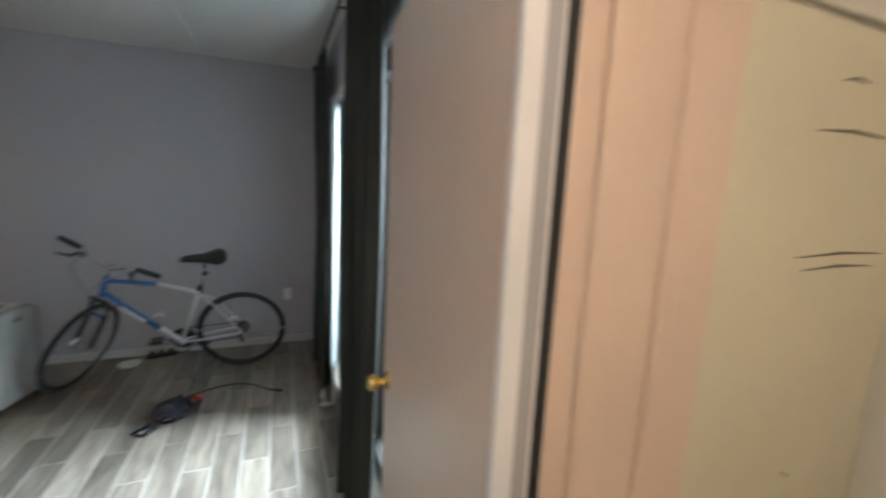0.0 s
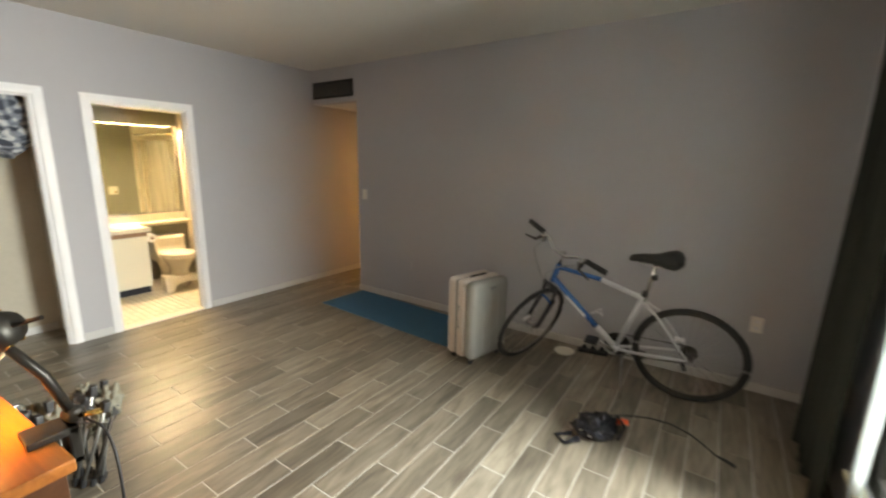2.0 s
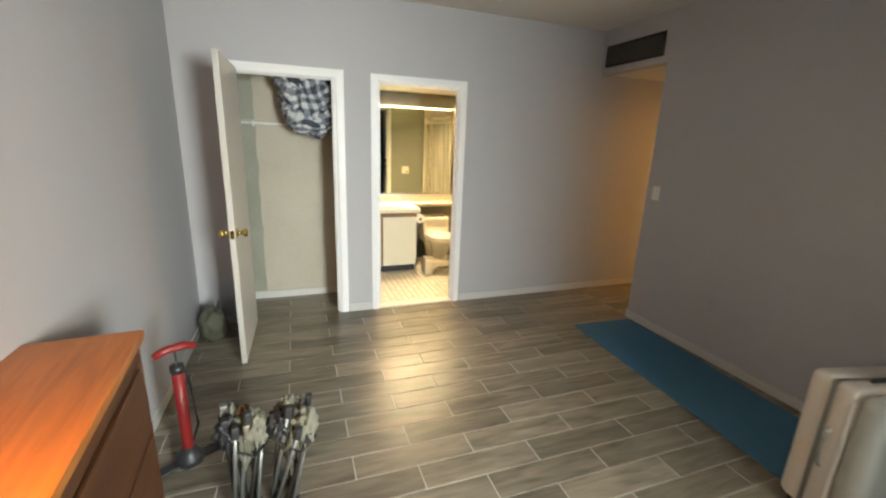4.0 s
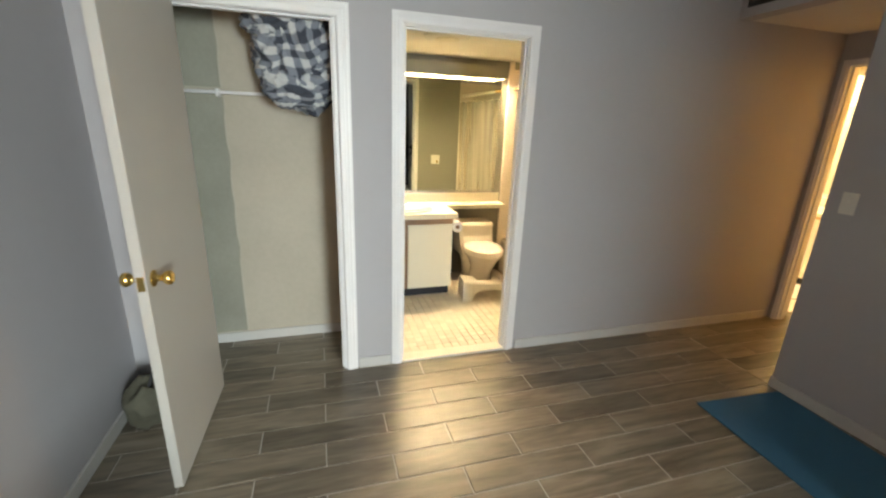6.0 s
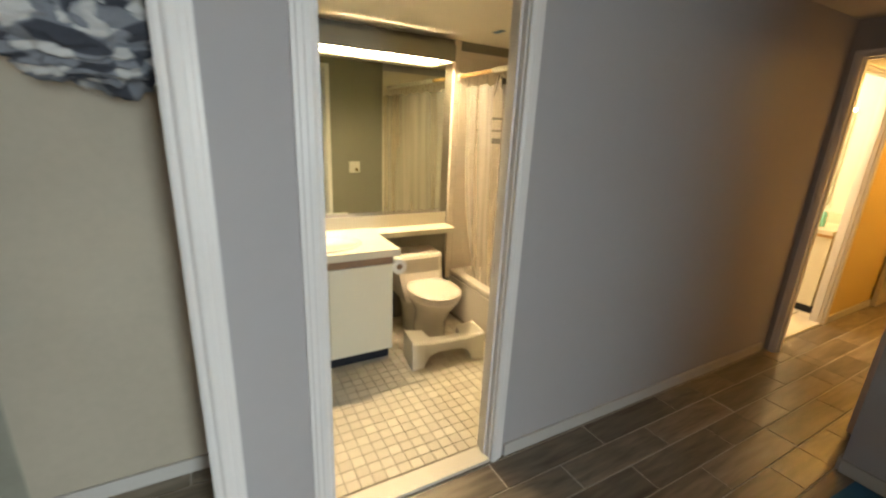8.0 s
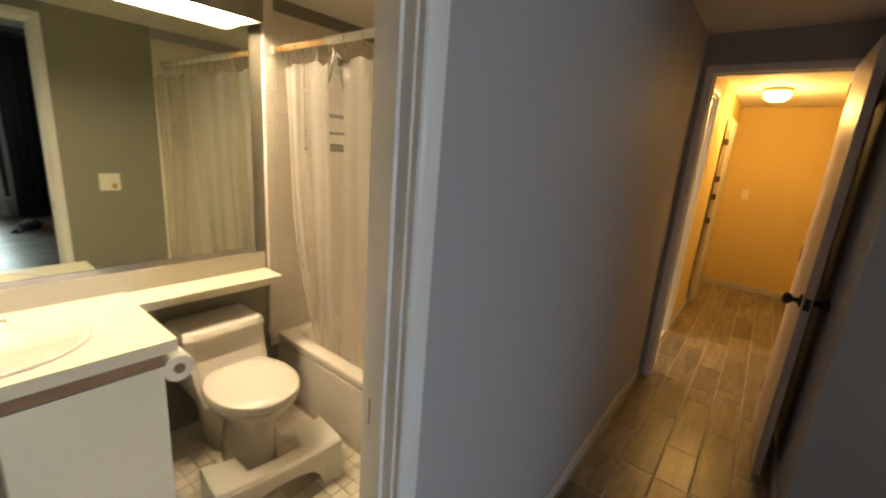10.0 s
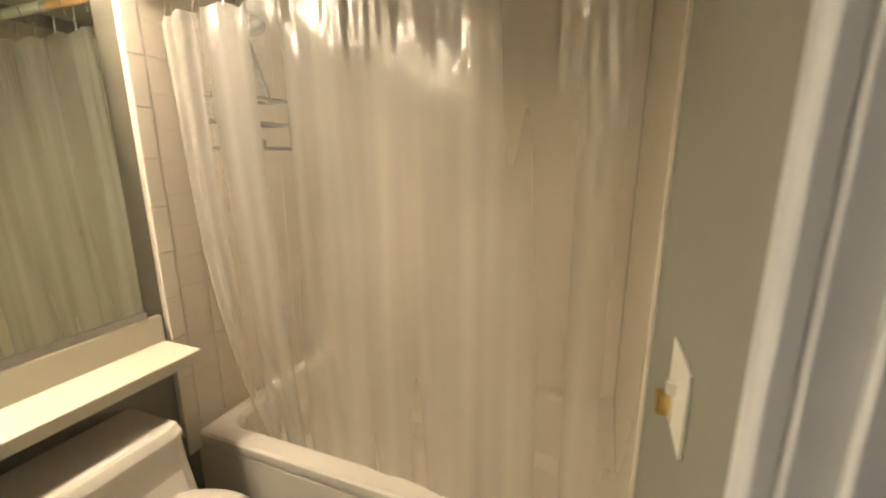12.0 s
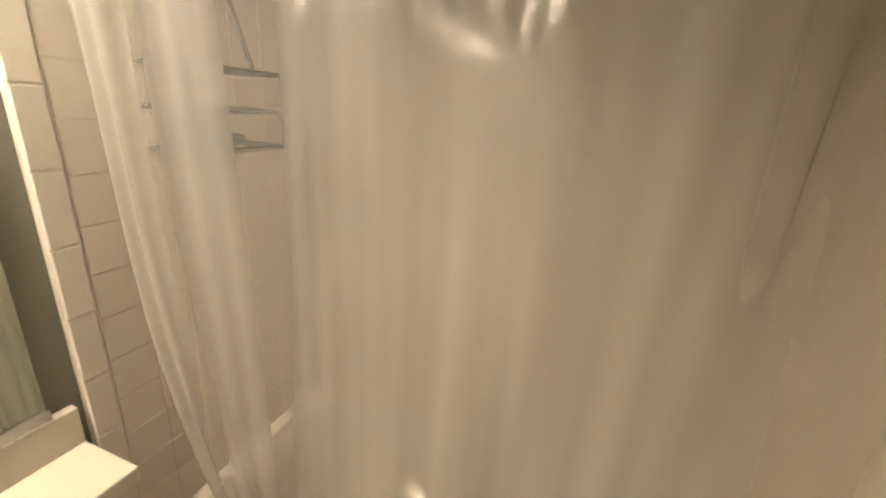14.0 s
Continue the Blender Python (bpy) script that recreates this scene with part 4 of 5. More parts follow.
add_tube(fb, arch, .011, 8)
on_fork(part("fork_brace", fb, BIKE_BLUE, bike, smooth=True))
CLP = HT + axis * .13 + Vector((-.06, 0, .015))
on_fork(part("stem", tube([HT, HT + axis * .115, CLP], [.017, .016, .018], 12), STEEL, bike, "silver stem", smooth=True))
on_fork(part("handlebar", tube([CLP + Vector((.05, -.345, .045)), CLP + Vector((.03, -.14, .04)), CLP + Vector((0, -.06, 0)), CLP + Vector((0, .06, 0)), CLP + Vector((.03, .14, .04)), CLP + Vector((.05, .345, .045))], .0125, 10), STEEL, bike, smooth=True))
for s in (-1, 1):
    on_fork(part("grip", tube([CLP + Vector((.038, .205 * s, .043)), CLP + Vector((.052, .365 * s, .045))], [.020, .021], 12), RUBBER, bike, smooth=True))
    on_fork(part("brake_lever", tube([CLP + Vector((.03, .19 * s, .03)), CLP + Vector((-.035, .21 * s, .01)), CLP + Vector((-.045, .31 * s, -.005))], [.015, .011, .007], 8), DARK_METAL, bike, smooth=True))
    on_fork(part("shifter", boxes(*[(CLP.x + .0, CLP.x + .045, min(.16 * s, .20 * s), max(.16 * s, .20 * s), CLP.z - .015, CLP.z + .045)], round=.010), STEEL, bike))
    on_fork(part("cable", tube([CLP + Vector((-.03, .16 * s, .01)), CLP + Vector((-.14, .12 * s, .03)), CLP + Vector((-.16, .03 * s, -.10)), crown + Vector((-.04, .03 * s, .02))], .0042, 6), DULL_METAL, bike, smooth=True))
SD = Vector((-.875, 0, .985))
part("seatpost", tube([ST + Vector((.0, 0, -.06)), SD + Vector((-.005, 0, -.01))], .0135, 12), STEEL, bike, smooth=True)
part("seat_clamp", tube([ST + Vector((-.004, 0, -.012)), ST + Vector((.006, 0, .022))], .022, 14), BLACK, bike, smooth=True)
secs = []
for x, w, h, dz in ((-.168, .012, .012, -.012), (-.15, .022, .022, -.006), (-.08, .030, .028, .0), (0, .045, .032, .004), (.06, .078, .052, .006), (.105, .090, .058, .010), (.138, .076, .044, .012), (.156, .034, .020, .010)):
    secs.append([SD + Vector((x, w * math.cos(a) * (1 if math.sin(a) > -.3 else .7), dz + .02 + h * 1.15 * math.sin(a))) for a in [2 * math.pi * k / 16 for k in range(16)]])
part("saddle", loft(secs), RUBBER, bike, "black padded saddle", smooth=True)
part("saddle_rail", tube([SD + Vector((-.12, .02, .0)), SD + Vector((-.05, .022, -.022)), SD + Vector((.05, .022, -.022)), SD + Vector((.10, .03, .005))], .0035, 6), STEEL, bike)
part("saddle_rail", tube([SD + Vector((-.12, -.02, .0)), SD + Vector((-.05, -.022, -.022)), SD + Vector((.05, -.022, -.022)), SD + Vector((.10, -.03, .005))], .0035, 6), STEEL, bike)
part("tail_light", boxes((-.90, -.86, -.02, .02, .865, .90), round=.006), BLACK, bike)
bm = lathe([(.09, .050), (.092, .052), (.06, .053), (.06, .049)], turned(0, (0, 1, 0), BB), 32)
part("chainring", bm, DARK_METAL, bike)
for s, dx, dz in ((-1, -.14, .09), (1, .14, -.09)):
    c = part("crank", tube([BB + Vector((0, .05 * s, 0)), BB + Vector((dx, .075 * s, dz))], [.013, .010], 8), STEEL, bike, smooth=True)
    part("pedal", boxes(*[(BB.x + dx - .045, BB.x + dx + .045, min(.08 * s, .17 * s), max(.08 * s, .17 * s), BB.z + dz - .012, BB.z + dz + .012)], round=.006), BLACK, c)
part("chain", tube([RA + Vector((0, .045, .05)), BB + Vector((0, .05, .09)), BB + Vector((-.08, .05, 0)), BB + Vector((0, .05, -.09)), RA + Vector((-.02, .045, -.09)), RA + Vector((.03, .045, -.05))], .004, 6, closed=True), DARK_METAL, bike)
part("derailleur", tube([RA + Vector((-.01, .06, -.03)), RA + Vector((-.03, .06, -.09)), RA + Vector((-.01, .055, -.15))], [.014, .012, .015], 8), BLACK, bike, smooth=True)
part("bottle_cage", tube([HB.lerp(BB, .55) + Vector((.03, 0, .03)), HB.lerp(BB, .55) + Vector((.09, -.03, .07)), HB.lerp(BB, .55) + Vector((.11, .0, .03)), HB.lerp(BB, .55) + Vector((.09, .03, .07))], .004, 6, closed=True), TRIM, bike)
part("kickstand", tube([BB + Vector((.05, -.03, -.02)), Vector((-.985, -.255, .048))], [.009, .007], 8), STEEL, bike, smooth=True)

# ---- things on the floor ----
bag = thing("plastic_bag", "crumpled black plastic bag with an orange cap on the floor", "bag")
bm = bmesh.new()
bmesh.ops.create_icosphere(bm, subdivisions=4, radius=1)
for v in bm.verts:
    n = noise.noise(v.co * 2.2) * .45 + noise.noise(v.co * 5.5 + Vector((3, 1, 2))) * .22
    r = 1 + n
    v.co = Vector((v.co.x * .115 * r, v.co.y * .10 * r, max(0, (v.co.z + .72) * .062 * r)))
glossy_black = material("glossy_black_plastic_bag", (.012, .012, .016), .16, vary=.2, scale=20, bump=.5, bump_scale=50)
o = part("bag_body", bm, glossy_black, bag, smooth=True)
o.matrix_world = pose(-1.03, 3.29, 0, 0, 0, 35)
o = part("handle_loop", tube([(-.13, -.05, .004), (-.22, -.10, .010), (-.17, -.16, .006), (-.09, -.11, .02)], [.018, .008, .012, .02], 8), glossy_black, bag, smooth=True)
o.matrix_world = pose(-1.03, 3.29, 0, 0, 0, 15)
part("strap", tube([(-.98, 3.36, .05), (-.93, 3.44, .07), (-.88, 3.38, .05), (-.90, 3.30, .012)], .010, 8), glossy_black, bag, smooth=True)
for dx, dy, dz in ((-.05, -.06, .045), (.0, -.08, .04), (.03, -.05, .06), (-.02, .0, .085)):
    part("print_bar", boxes((-1.03 + dx - .016, -1.03 + dx + .016, 3.27 + dy - .004, 3.27 + dy + .004, dz, dz + .004), round=.001), TRIM, bag, "white print mark")
part("orange_cap", tube([(-.94, 3.455, .030), (-.875, 3.475, .034)], [.020, .017], 12), ORANGE, bag, "orange-red plastic cap", smooth=True)
cable = tagged(part("cable", tube([(-1.00, 3.53, .005), (-.90, 3.60, .005), (-.78, 3.655, .005), (-.66, 3.665, .005), (-.55, 3.62, .005), (-.47, 3.545, .005), (-.42, 3.49, .005), (-.37, 3.465, .009), (-.33, 3.44, .009)], [.005] * 7 + [.010, .009], 8), BLACK, smooth=True), "black cable curving over the floor", "cable")
dish = thing("dish", "small white dish on the floor by the wall", "dish")
part("bowl", lathe([(.035, .0), (.06, .008), (.085, .026), (.080, .027), (.055, .012), (.003, .008)], Matrix.Translation((-1.53, 4.25, 0)), 28), STOOL_PLASTIC, dish, smooth=True)
strip = thing("power_strip", "dark power strip with plugs behind the bicycle", "power strip", pose(-1.33, 4.40, 0, 0, 0, 12))
part("body", boxes((-.12, .12, -.025, .025, 0, .035), round=.006), BLACK, strip)
for x in (-.07, 0, .07):
    part("plug", boxes((x - .018, x + .018, -.016, .016, .035, .065), round=.005), BLACK, strip)
part("cord", tube([(.12, 0, .015), (.25, .03, .005), (.45, -.02, .005), (.7, .02, .005), (.95, -.02, .005)], .004, 6), BLACK, strip)

# ---- floor pump ----
pump = thing("floor_pump", "red bicycle floor pump with a black T handle", "pump", pose(-3.36, .985, 0, 0, 0, 120))
part("barrel", tube([(0, 0, .03), (0, 0, .50)], .026, 16), RED, pump, smooth=True)
part("collar", tube([(0, 0, .49), (0, 0, .525)], .030, 16), BLACK, pump, smooth=True)
part("rod", tube([(0, 0, .52), (0, 0, .60)], .006, 8), STEEL, pump)
part("handle", tube([(-.085, 0, .596), (-.04, 0, .612), (.04, 0, .612), (.085, 0, .596)], [.016, .019, .019, .016], 10), RED, pump, smooth=True)
part("base", lathe([(.062, 0), (.062, .03), (.045, .06), (.026, .085)], None, 20), BLACK, pump, smooth=True)
for s in (-1, 1):
    part("foot", boxes(*[(min(.03 * s, .13 * s), max(.03 * s, .13 * s), -.028, .028, 0, .014)], round=.004), BLACK, pump)
part("hose", tube([(.02, .02, .06), (.07, .05, .15), (.05, .03, .40), (.02, .02, .52)], .006, 8), BLACK, pump, smooth=True)


# ---- folded camp stools ----
def camp_chair(label, m, seed):
    rnd = random.Random(seed)
    ob = thing("folded_camp_chair", label, "camp chair", m, group="folded camp chairs")
    for k in range(9):
        a = 2 * math.pi * k / 9
        b0 = Vector((.06 * math.cos(a) + rnd.uniform(-.02, .02), .05 * math.sin(a), .012))
        b1 = Vector((.085 * math.cos(a + .9) + rnd.uniform(-.02, .02), .07 * math.sin(a + .9), rnd.uniform(.38, .52)))
        leg = part("leg", tube([b0, b1], .0085, 8), DULL_METAL if k % 3 else DARK_METAL, ob, smooth=True)
        part("foot", tube([b0 + Vector((0, 0, -.012)), b0 + Vector((0, 0, .03))], .013, 8), BLACK, leg)
        part("joint", boxes((b1.x - .016, b1.x + .016, b1.y - .014, b1.y + .014, b1.z - .03, b1.z + .022), round=.006), DULL_METAL if k % 4 == 1 else BLACK, leg)

    def cloth(name, c, size, mat, text, shift):
        bm = bmesh.new()
        bmesh.ops.create_icosphere(bm, subdivisions=4, radius=1)
        for v in bm.verts:
            n = noise.noise(v.co * 2.2 + Vector((seed, shift, 0))) * .6 - abs(noise.noise(v.co * 5 + Vector((shift, seed, 0)))) * .7
            v.co = Vector([c[i] + v.co[i] * size[i] * (1 + n) for i in range(3)])
        part(name, bm, mat, ob, text, smooth=True)

    cloth("fabric", (0, 0, .36), (.075, .06, .12), OLIVE, "olive canvas seat bundled between the legs", 0.0)
    cloth("fabric", (.05, .04, .43), (.045, .05, .085), OLIVE_PALE, "pale khaki canvas flap", 4.0)
    cloth("fabric", (-.055, -.03, .41), (.045, .055, .09), OLIVE_PALE, "pale khaki canvas flap", 9.0)
    cloth("carry_sleeve", (.03, -.06, .43), (.05, .045, .07), BLACK, "", 2.0)
    part("buckle", boxes((-.05, -.02, .060, .078, .32, .37), round=.005), TRIM, ob, "pale plastic buckle")
    part("strap", tube([(-.09, .02, .36), (0, .095, .33), (.10, .03, .34), (.03, -.085, .36)], .009, 6, closed=True, flat=.4), BLACK, ob)
    return ob


camp_chair("folded camp chair with grey metal legs and olive canvas", pose(-2.97, 1.28, 0, -2, 0, 10), 3)
camp_chair("folded camp chair leaning beside another, black straps", pose(-2.99, 1.425, 0, -9, 4, 0), 8)
lump = thing("dark_bag", "small dark cloth bag in the corner behind the door", "bag")
bm = bmesh.new()
bmesh.ops.create_icosphere(bm, subdivisions=4, radius=1)
for v in bm.verts:
    n = noise.noise(v.co * 2.0 + Vector((5, 5, 0))) * .35 + noise.noise(v.co * 6) * .12
    v.co = Vector((-4.74 + v.co.x * .11 * (1 + n), .88 + v.co.y * .09 * (1 + n), max(0, .11 + v.co.z * .13 * (1 + n))))
part("body", bm, OLIVE, lump, smooth=True)
part("strap", tube([(-4.80, .90, .18), (-4.75, .93, .30), (-4.69, .90, .18)], .008, 8), BLACK, lump)

# ---- closet contents ----
bundle = thing("plaid_bedding", "blue-grey checked flannel bedding stuffed on the shelf", "bedding")


def rumpled(name, c, size, seed, label=""):
    """A stuffed lump of checked cloth with creases."""
    bm = bmesh.new()
    bmesh.ops.create_icosphere(bm, subdivisions=6, radius=1)
    weave = bm.verts.layers.float_vector.new("weave")
    k = Vector((2 + seed, 0, 4))
    for v in bm.verts:
        d = v.co.normalized()
        n = noise.noise(d * 1.7 + k) * .22
        fold = abs(noise.noise(d * 3.6 + k.zxy)) * .27 + abs(noise.noise(d * 7 + k.yzx)) * .13
        r = 1.04 + n - fold
        f = size[2] / .30
        v[weave] = Vector(((d.y * .25 + d.z * .07) * f + .04 * noise.noise(d * 1.9) + .010 * noise.noise(d * 6), (d.z * .29 - d.y * .06) * f + .04 * noise.noise(d * 1.9 + Vector((9, 0, 0))) + d.x * .10, 0))
        v.co = Vector((c[0] + min(.22, max(-.21, d.x * size[0] * r)), min(1.92, c[1] + d.y * size[1] * r), c[2] + d.z * size[2] * r))
    return part(name, bm, PLAID, bundle, label, smooth=True)


rumpled("cloth", (-5.29, 1.685, 1.875), (.23, .25, .29), 0)
rumpled("folded_corner", (-5.22, 1.70, 1.70), (.14, .21, .125), 5, "checked flannel corner hanging lower")
rumpled("upper_fold", (-5.23, 1.60, 2.02), (.15, .17, .11), 9, "checked flannel fold pressed under the shelf")
shelf = thing("closet_shelf", "white closet rod and shelf cleat on the back wall", "shelf")
part("rod", tube([(-5.47, .751, 1.66), (-5.47, 1.929, 1.66)], .010, 12), TRIM, shelf, smooth=True)
part("cleat", boxes((-5.5295, -5.515, .755, 1.925, 1.655, 1.69), round=.003), CLOSET_SHADED, shelf)
part("bracket", boxes((-5.515, -5.455, 1.212, 1.230, 1.635, 1.68), round=.004), TRIM, shelf)
part("board", boxes((-5.53, -5.16, .752, 1.928, 2.13, 2.15), round=.003), WHITE_PAINT, shelf)

# ---- bathroom ----
def slab_with_hole(x0, x1, y0, y1, z0, z1, c, a, b, n=40):
    """A countertop with an oval hole through it."""
    bm = bmesh.new()

    def rim(t):
        dx, dy = math.cos(t), math.sin(t)
        k = min((x1 - c[0]) / dx if dx > 1e-6 else 9, (x0 - c[0]) / dx if dx < -1e-6 else 9, (y1 - c[1]) / dy if dy > 1e-6 else 9, (y0 - c[1]) / dy if dy < -1e-6 else 9)
        return c[0] + k * dx, c[1] + k * dy

    ts = sorted([2 * math.pi * k / n for k in range(n)] + [math.atan2(y - c[1], x - c[0]) % (2 * math.pi) for x in (x0, x1) for y in (y0, y1)])
    rings = [[bm.verts.new((*(rim(t) if edge else (c[0] + a * math.cos(t), c[1] + b * math.sin(t))), z)) for t in ts] for edge, z in ((0, z0), (0, z1), (1, z1), (1, z0))]
    k = len(ts)
    for p in range(4):
        r, s = rings[p], rings[(p + 1) % 4]
        for i in range(k):
            bm.faces.new((r[i], r[(i + 1) % k], s[(i + 1) % k], s[i]))
    return bm


vanity = thing("vanity", "cream laminate bathroom vanity cabinet with two doors", "vanity")
part("body", boxes((-6.594, -6.03, 2.075, 2.888, .09, .736)), CABINET, vanity)
part("toe_kick", boxes((-6.594, -6.07, 2.08, 2.882, 0.0, .09)), KICK, vanity, "dark navy toe kick")
part("top_rail", boxes((-6.029, -6.013, 2.08, 2.888, .684, .731), round=.003), WOOD_STRIP, vanity, "worn brown wooden rail")
for y0, y1 in ((2.085, 2.455), (2.485, 2.886)):
    part("cabinet_door", boxes((-6.029, -6.011, y0, y1, .095, .680), round=.003), CABINET, vanity)
part("stile", boxes((-6.031, -6.023, 2.457, 2.483, .095, .680)), WOOD_STRIP, vanity)
counter = thing("countertop", "cream laminate counter with a low shelf over the toilet", "countertop")
SC = (-6.235, 2.50)
part("top", slab_with_hole(-6.57, -5.985, 2.072, 2.925, .738, .782, SC, .175, .225), LAMINATE, counter)
part("shelf", boxes((-6.57, -6.398, 2.9255, 3.558, .738, .777), round=.004), LAMINATE, counter, "narrow shelf board")
part("backsplash", boxes((-6.594, -6.5705, 2.072, 3.560, .735, .868), round=.003), LAMINATE, counter)
sink = thing("sink", "white oval sink set in the counter", "sink")
part("basin", loft([[Vector((SC[0] + (.20 * f) * math.cos(t), SC[1] + (.25 * f) * math.sin(t), z)) for t in [2 * math.pi * k / 40 for k in range(40)]] for f, z in ((1.0, .779), (1.0, .788), (.96, .793), (.90, .790), (.85, .765), (.75, .69), (.4, .65), (.08, .645))]), PORCELAIN, sink, smooth=True)
part("drain", lathe([(.022, .645), (.022, .649), (.003, .65)], Matrix.Translation((*SC, 0)), 16), CHROME, sink)
tap = thing("faucet", "chrome single lever faucet behind the sink", "faucet")
TP = Vector((-6.455, 2.50, .778))
part("base", boxes((TP.x - .03, TP.x + .03, TP.y - .075, TP.y + .075, .779, .797), round=.008), CHROME, tap, smooth=True)
part("spout", tube([TP + Vector((0, 0, .015)), TP + Vector((.02, 0, .055)), TP + Vector((.08, 0, .065)), TP + Vector((.125, 0, .045))], [.018, .016, .013, .011], 12), CHROME, tap, smooth=True)
part("lever", tube([TP + Vector((0, 0, .05)), TP + Vector((.0, .01, .085)), TP + Vector((.035, .06, .11))], [.014, .010, .006], 10), CHROME, tap, smooth=True)
mir = thing("wall_mirror", "wide frameless bathroom mirror above the counter", "mirror")
part("mirror_glass", boxes((-6.5945, -6.577, 2.085, 3.51, .897, 1.955)), MIRROR, mir)
part("channel", boxes((-6.5945, -6.571, 2.08, 3.515, .870, .8968), round=.002), STEEL, mir, "metal mirror channel")
fix = thing("vanity_light", "box valance with a fluorescent strip over the mirror", "light fixture")
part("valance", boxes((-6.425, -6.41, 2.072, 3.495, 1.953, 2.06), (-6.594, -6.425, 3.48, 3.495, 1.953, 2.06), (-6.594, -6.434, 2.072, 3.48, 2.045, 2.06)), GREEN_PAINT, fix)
part("diffuser", boxes((-6.505, -6.445, 2.09, 3.478, 1.964, 1.980), round=.003), TUBE_GLOW, fix, "glowing fluorescent strip")
fan = thing("ceiling_fan_vent", "white round-cornered exhaust vent in the bathroom ceiling", "vent")
part("cover", loft([[Vector((-5.715 + r * math.cos(a) * (1.15 if abs(math.cos(a)) > .7 else 1.1), 2.69 + r * math.sin(a) * 1.1, z)) for a in [2 * math.pi * k / 24 for k in range(24)]] for r, z in ((.15, 2.129), (.145, 2.115), (.10, 2.105), (.09, 2.106))]), STOOL_PLASTIC, fan, smooth=True)
part("grille", lathe([(.088, 2.1045), (.088, 2.1015), (.06, 2.100)], Matrix.Translation((-5.715, 2.69, 0)), 24), LAMINATE, fan)
tagged(part("tape_patch", boxes((-6.225, -6.125, 3.655, 3.70, 2.1275, 2.1292)), BLUE_TAPE), "strip of blue tape on the bathroom ceiling", "tape")

toilet = thing("toilet", "white one-piece toilet with its lid closed", "toilet")


def oval(cx, cy, a, b, z, front=1.0, n=28, tilt=0.0):
    return [Vector((cx + a * math.cos(t) * (front if math.cos(t) > 0 else 1), cy + b * math.sin(t), z + tilt * math.cos(t))) for t in [2 * math.pi * k / n for k in range(n)]]


TY = 3.245
part("base", loft([oval(-6.185, TY, .17, .105, 0.0), oval(-6.185, TY, .165, .10, .10), oval(-6.165, TY, .15, .095, .20), oval(-6.145, TY, .18, .13, .29), oval(-6.135, TY, .225, .175, .36), oval(-6.135, TY, .235, .185, .385), oval(-6.135, TY, .20, .15, .386)]), PORCELAIN, toilet, smooth=True)
part("tank", loft([[Vector((x, y, z)) for x, y in ((-6.565, TY - w), (-6.565, TY + w), (f, TY + w), (f + .015, TY + w - .03), (f + .015, TY - w + .03), (f, TY - w))] for z, w, f in ((.28, .15, -6.265), (.36, .165, -6.29), (.475, .175, -6.34), (.562, .178, -6.36))]), PORCELAIN, toilet)
part("tank_lid", loft([[Vector((x, y, z)) for x, y in ((-6.57, TY - w), (-6.57, TY + w), (f, TY + w), (f + .018, TY + w - .035), (f + .018, TY - w + .035), (f, TY - w))] for z, w, f in ((.564, .181, -6.353), (.577, .183, -6.355), (.602, .178, -6.37), (.607, .17, -6.38))]), PORCELAIN, toilet)
part("seat", loft([oval(-6.13, TY, .228, .182, .388), oval(-6.13, TY, .235, .188, .394), oval(-6.13, TY, .232, .186, .404)]), PORCELAIN, toilet, smooth=True)
part("lid", loft([oval(-6.13, TY, .228, .182, .406), oval(-6.13, TY, .236, .188, .414), oval(-6.13, TY, .225, .178, .424), oval(-6.13, TY, .15, .12, .429)]), PORCELAIN, toilet, "closed white lid", smooth=True)
part("skirt", loft([oval(-6.385, TY, .16, .11, 0.0), oval(-6.395, TY, .15, .12, .2), oval(-6.405, TY, .15, .15, .33)]), PORCELAIN, toilet, smooth=True)
part("flush_button", lathe([(.018, .59), (.018, .596), (.003, .597)], Matrix.Translation((-6.465, TY, 0)), 14), CHROME, toilet)

stool = thing("toilet_stool", "white plastic squatting stool round the toilet foot", "stool")


def stool_mesh():
    """A U-shaped footstool: two side legs and an arched front."""
    bm = bmesh.new()
    prof = []
    for k in range(33):
        s = k / 32
        y = 2.955 + .51 * s
        d = abs(s - .5) * 2
        top = .168 + .030 * d * d
        under = 0.0 if d > .66 else .108 * (1 - (d / .66) ** 4) ** .5
        bow = .03 * (1 - d * d)
        prof.append((y, top, under, bow))
    cols = []
    for y, top, under, bow in prof:
        f, k = -5.83 + bow * -.6, -6.025 + (.10 if abs(y - 3.21) < .12 else 0.0)
        flare = .012
        cols.append([bm.verts.new((f + flare, y, under)), bm.verts.new((f, y, top - .012)), bm.verts.new((f - .014, y, top)), bm.verts.new((k, y, top)), bm.verts.new((k - .005, y, under))])
    for a, b in zip(cols, cols[1:]):
        for i in range(5):
            bm.faces.new((a[i], a[(i + 1) % 5], b[(i + 1) % 5], b[i]))
    bm.faces.new(cols[0])
    bm.faces.new(cols[-1][::-1])
    bmesh.ops.remove_doubles(bm, verts=bm.verts, dist=.0005)
    return bm


part("body", stool_mesh(), STOOL_PLASTIC, stool)
stool.matrix_world = Matrix.Translation((-5.84, 2.96, 0)) @ Matrix.Rotation(-.11, 4, "Z") @ Matrix.Translation((5.84, -2.96, 0))
holder = thing("toilet_paper_holder", "toilet paper roll on a white holder beside the vanity", "toilet paper")
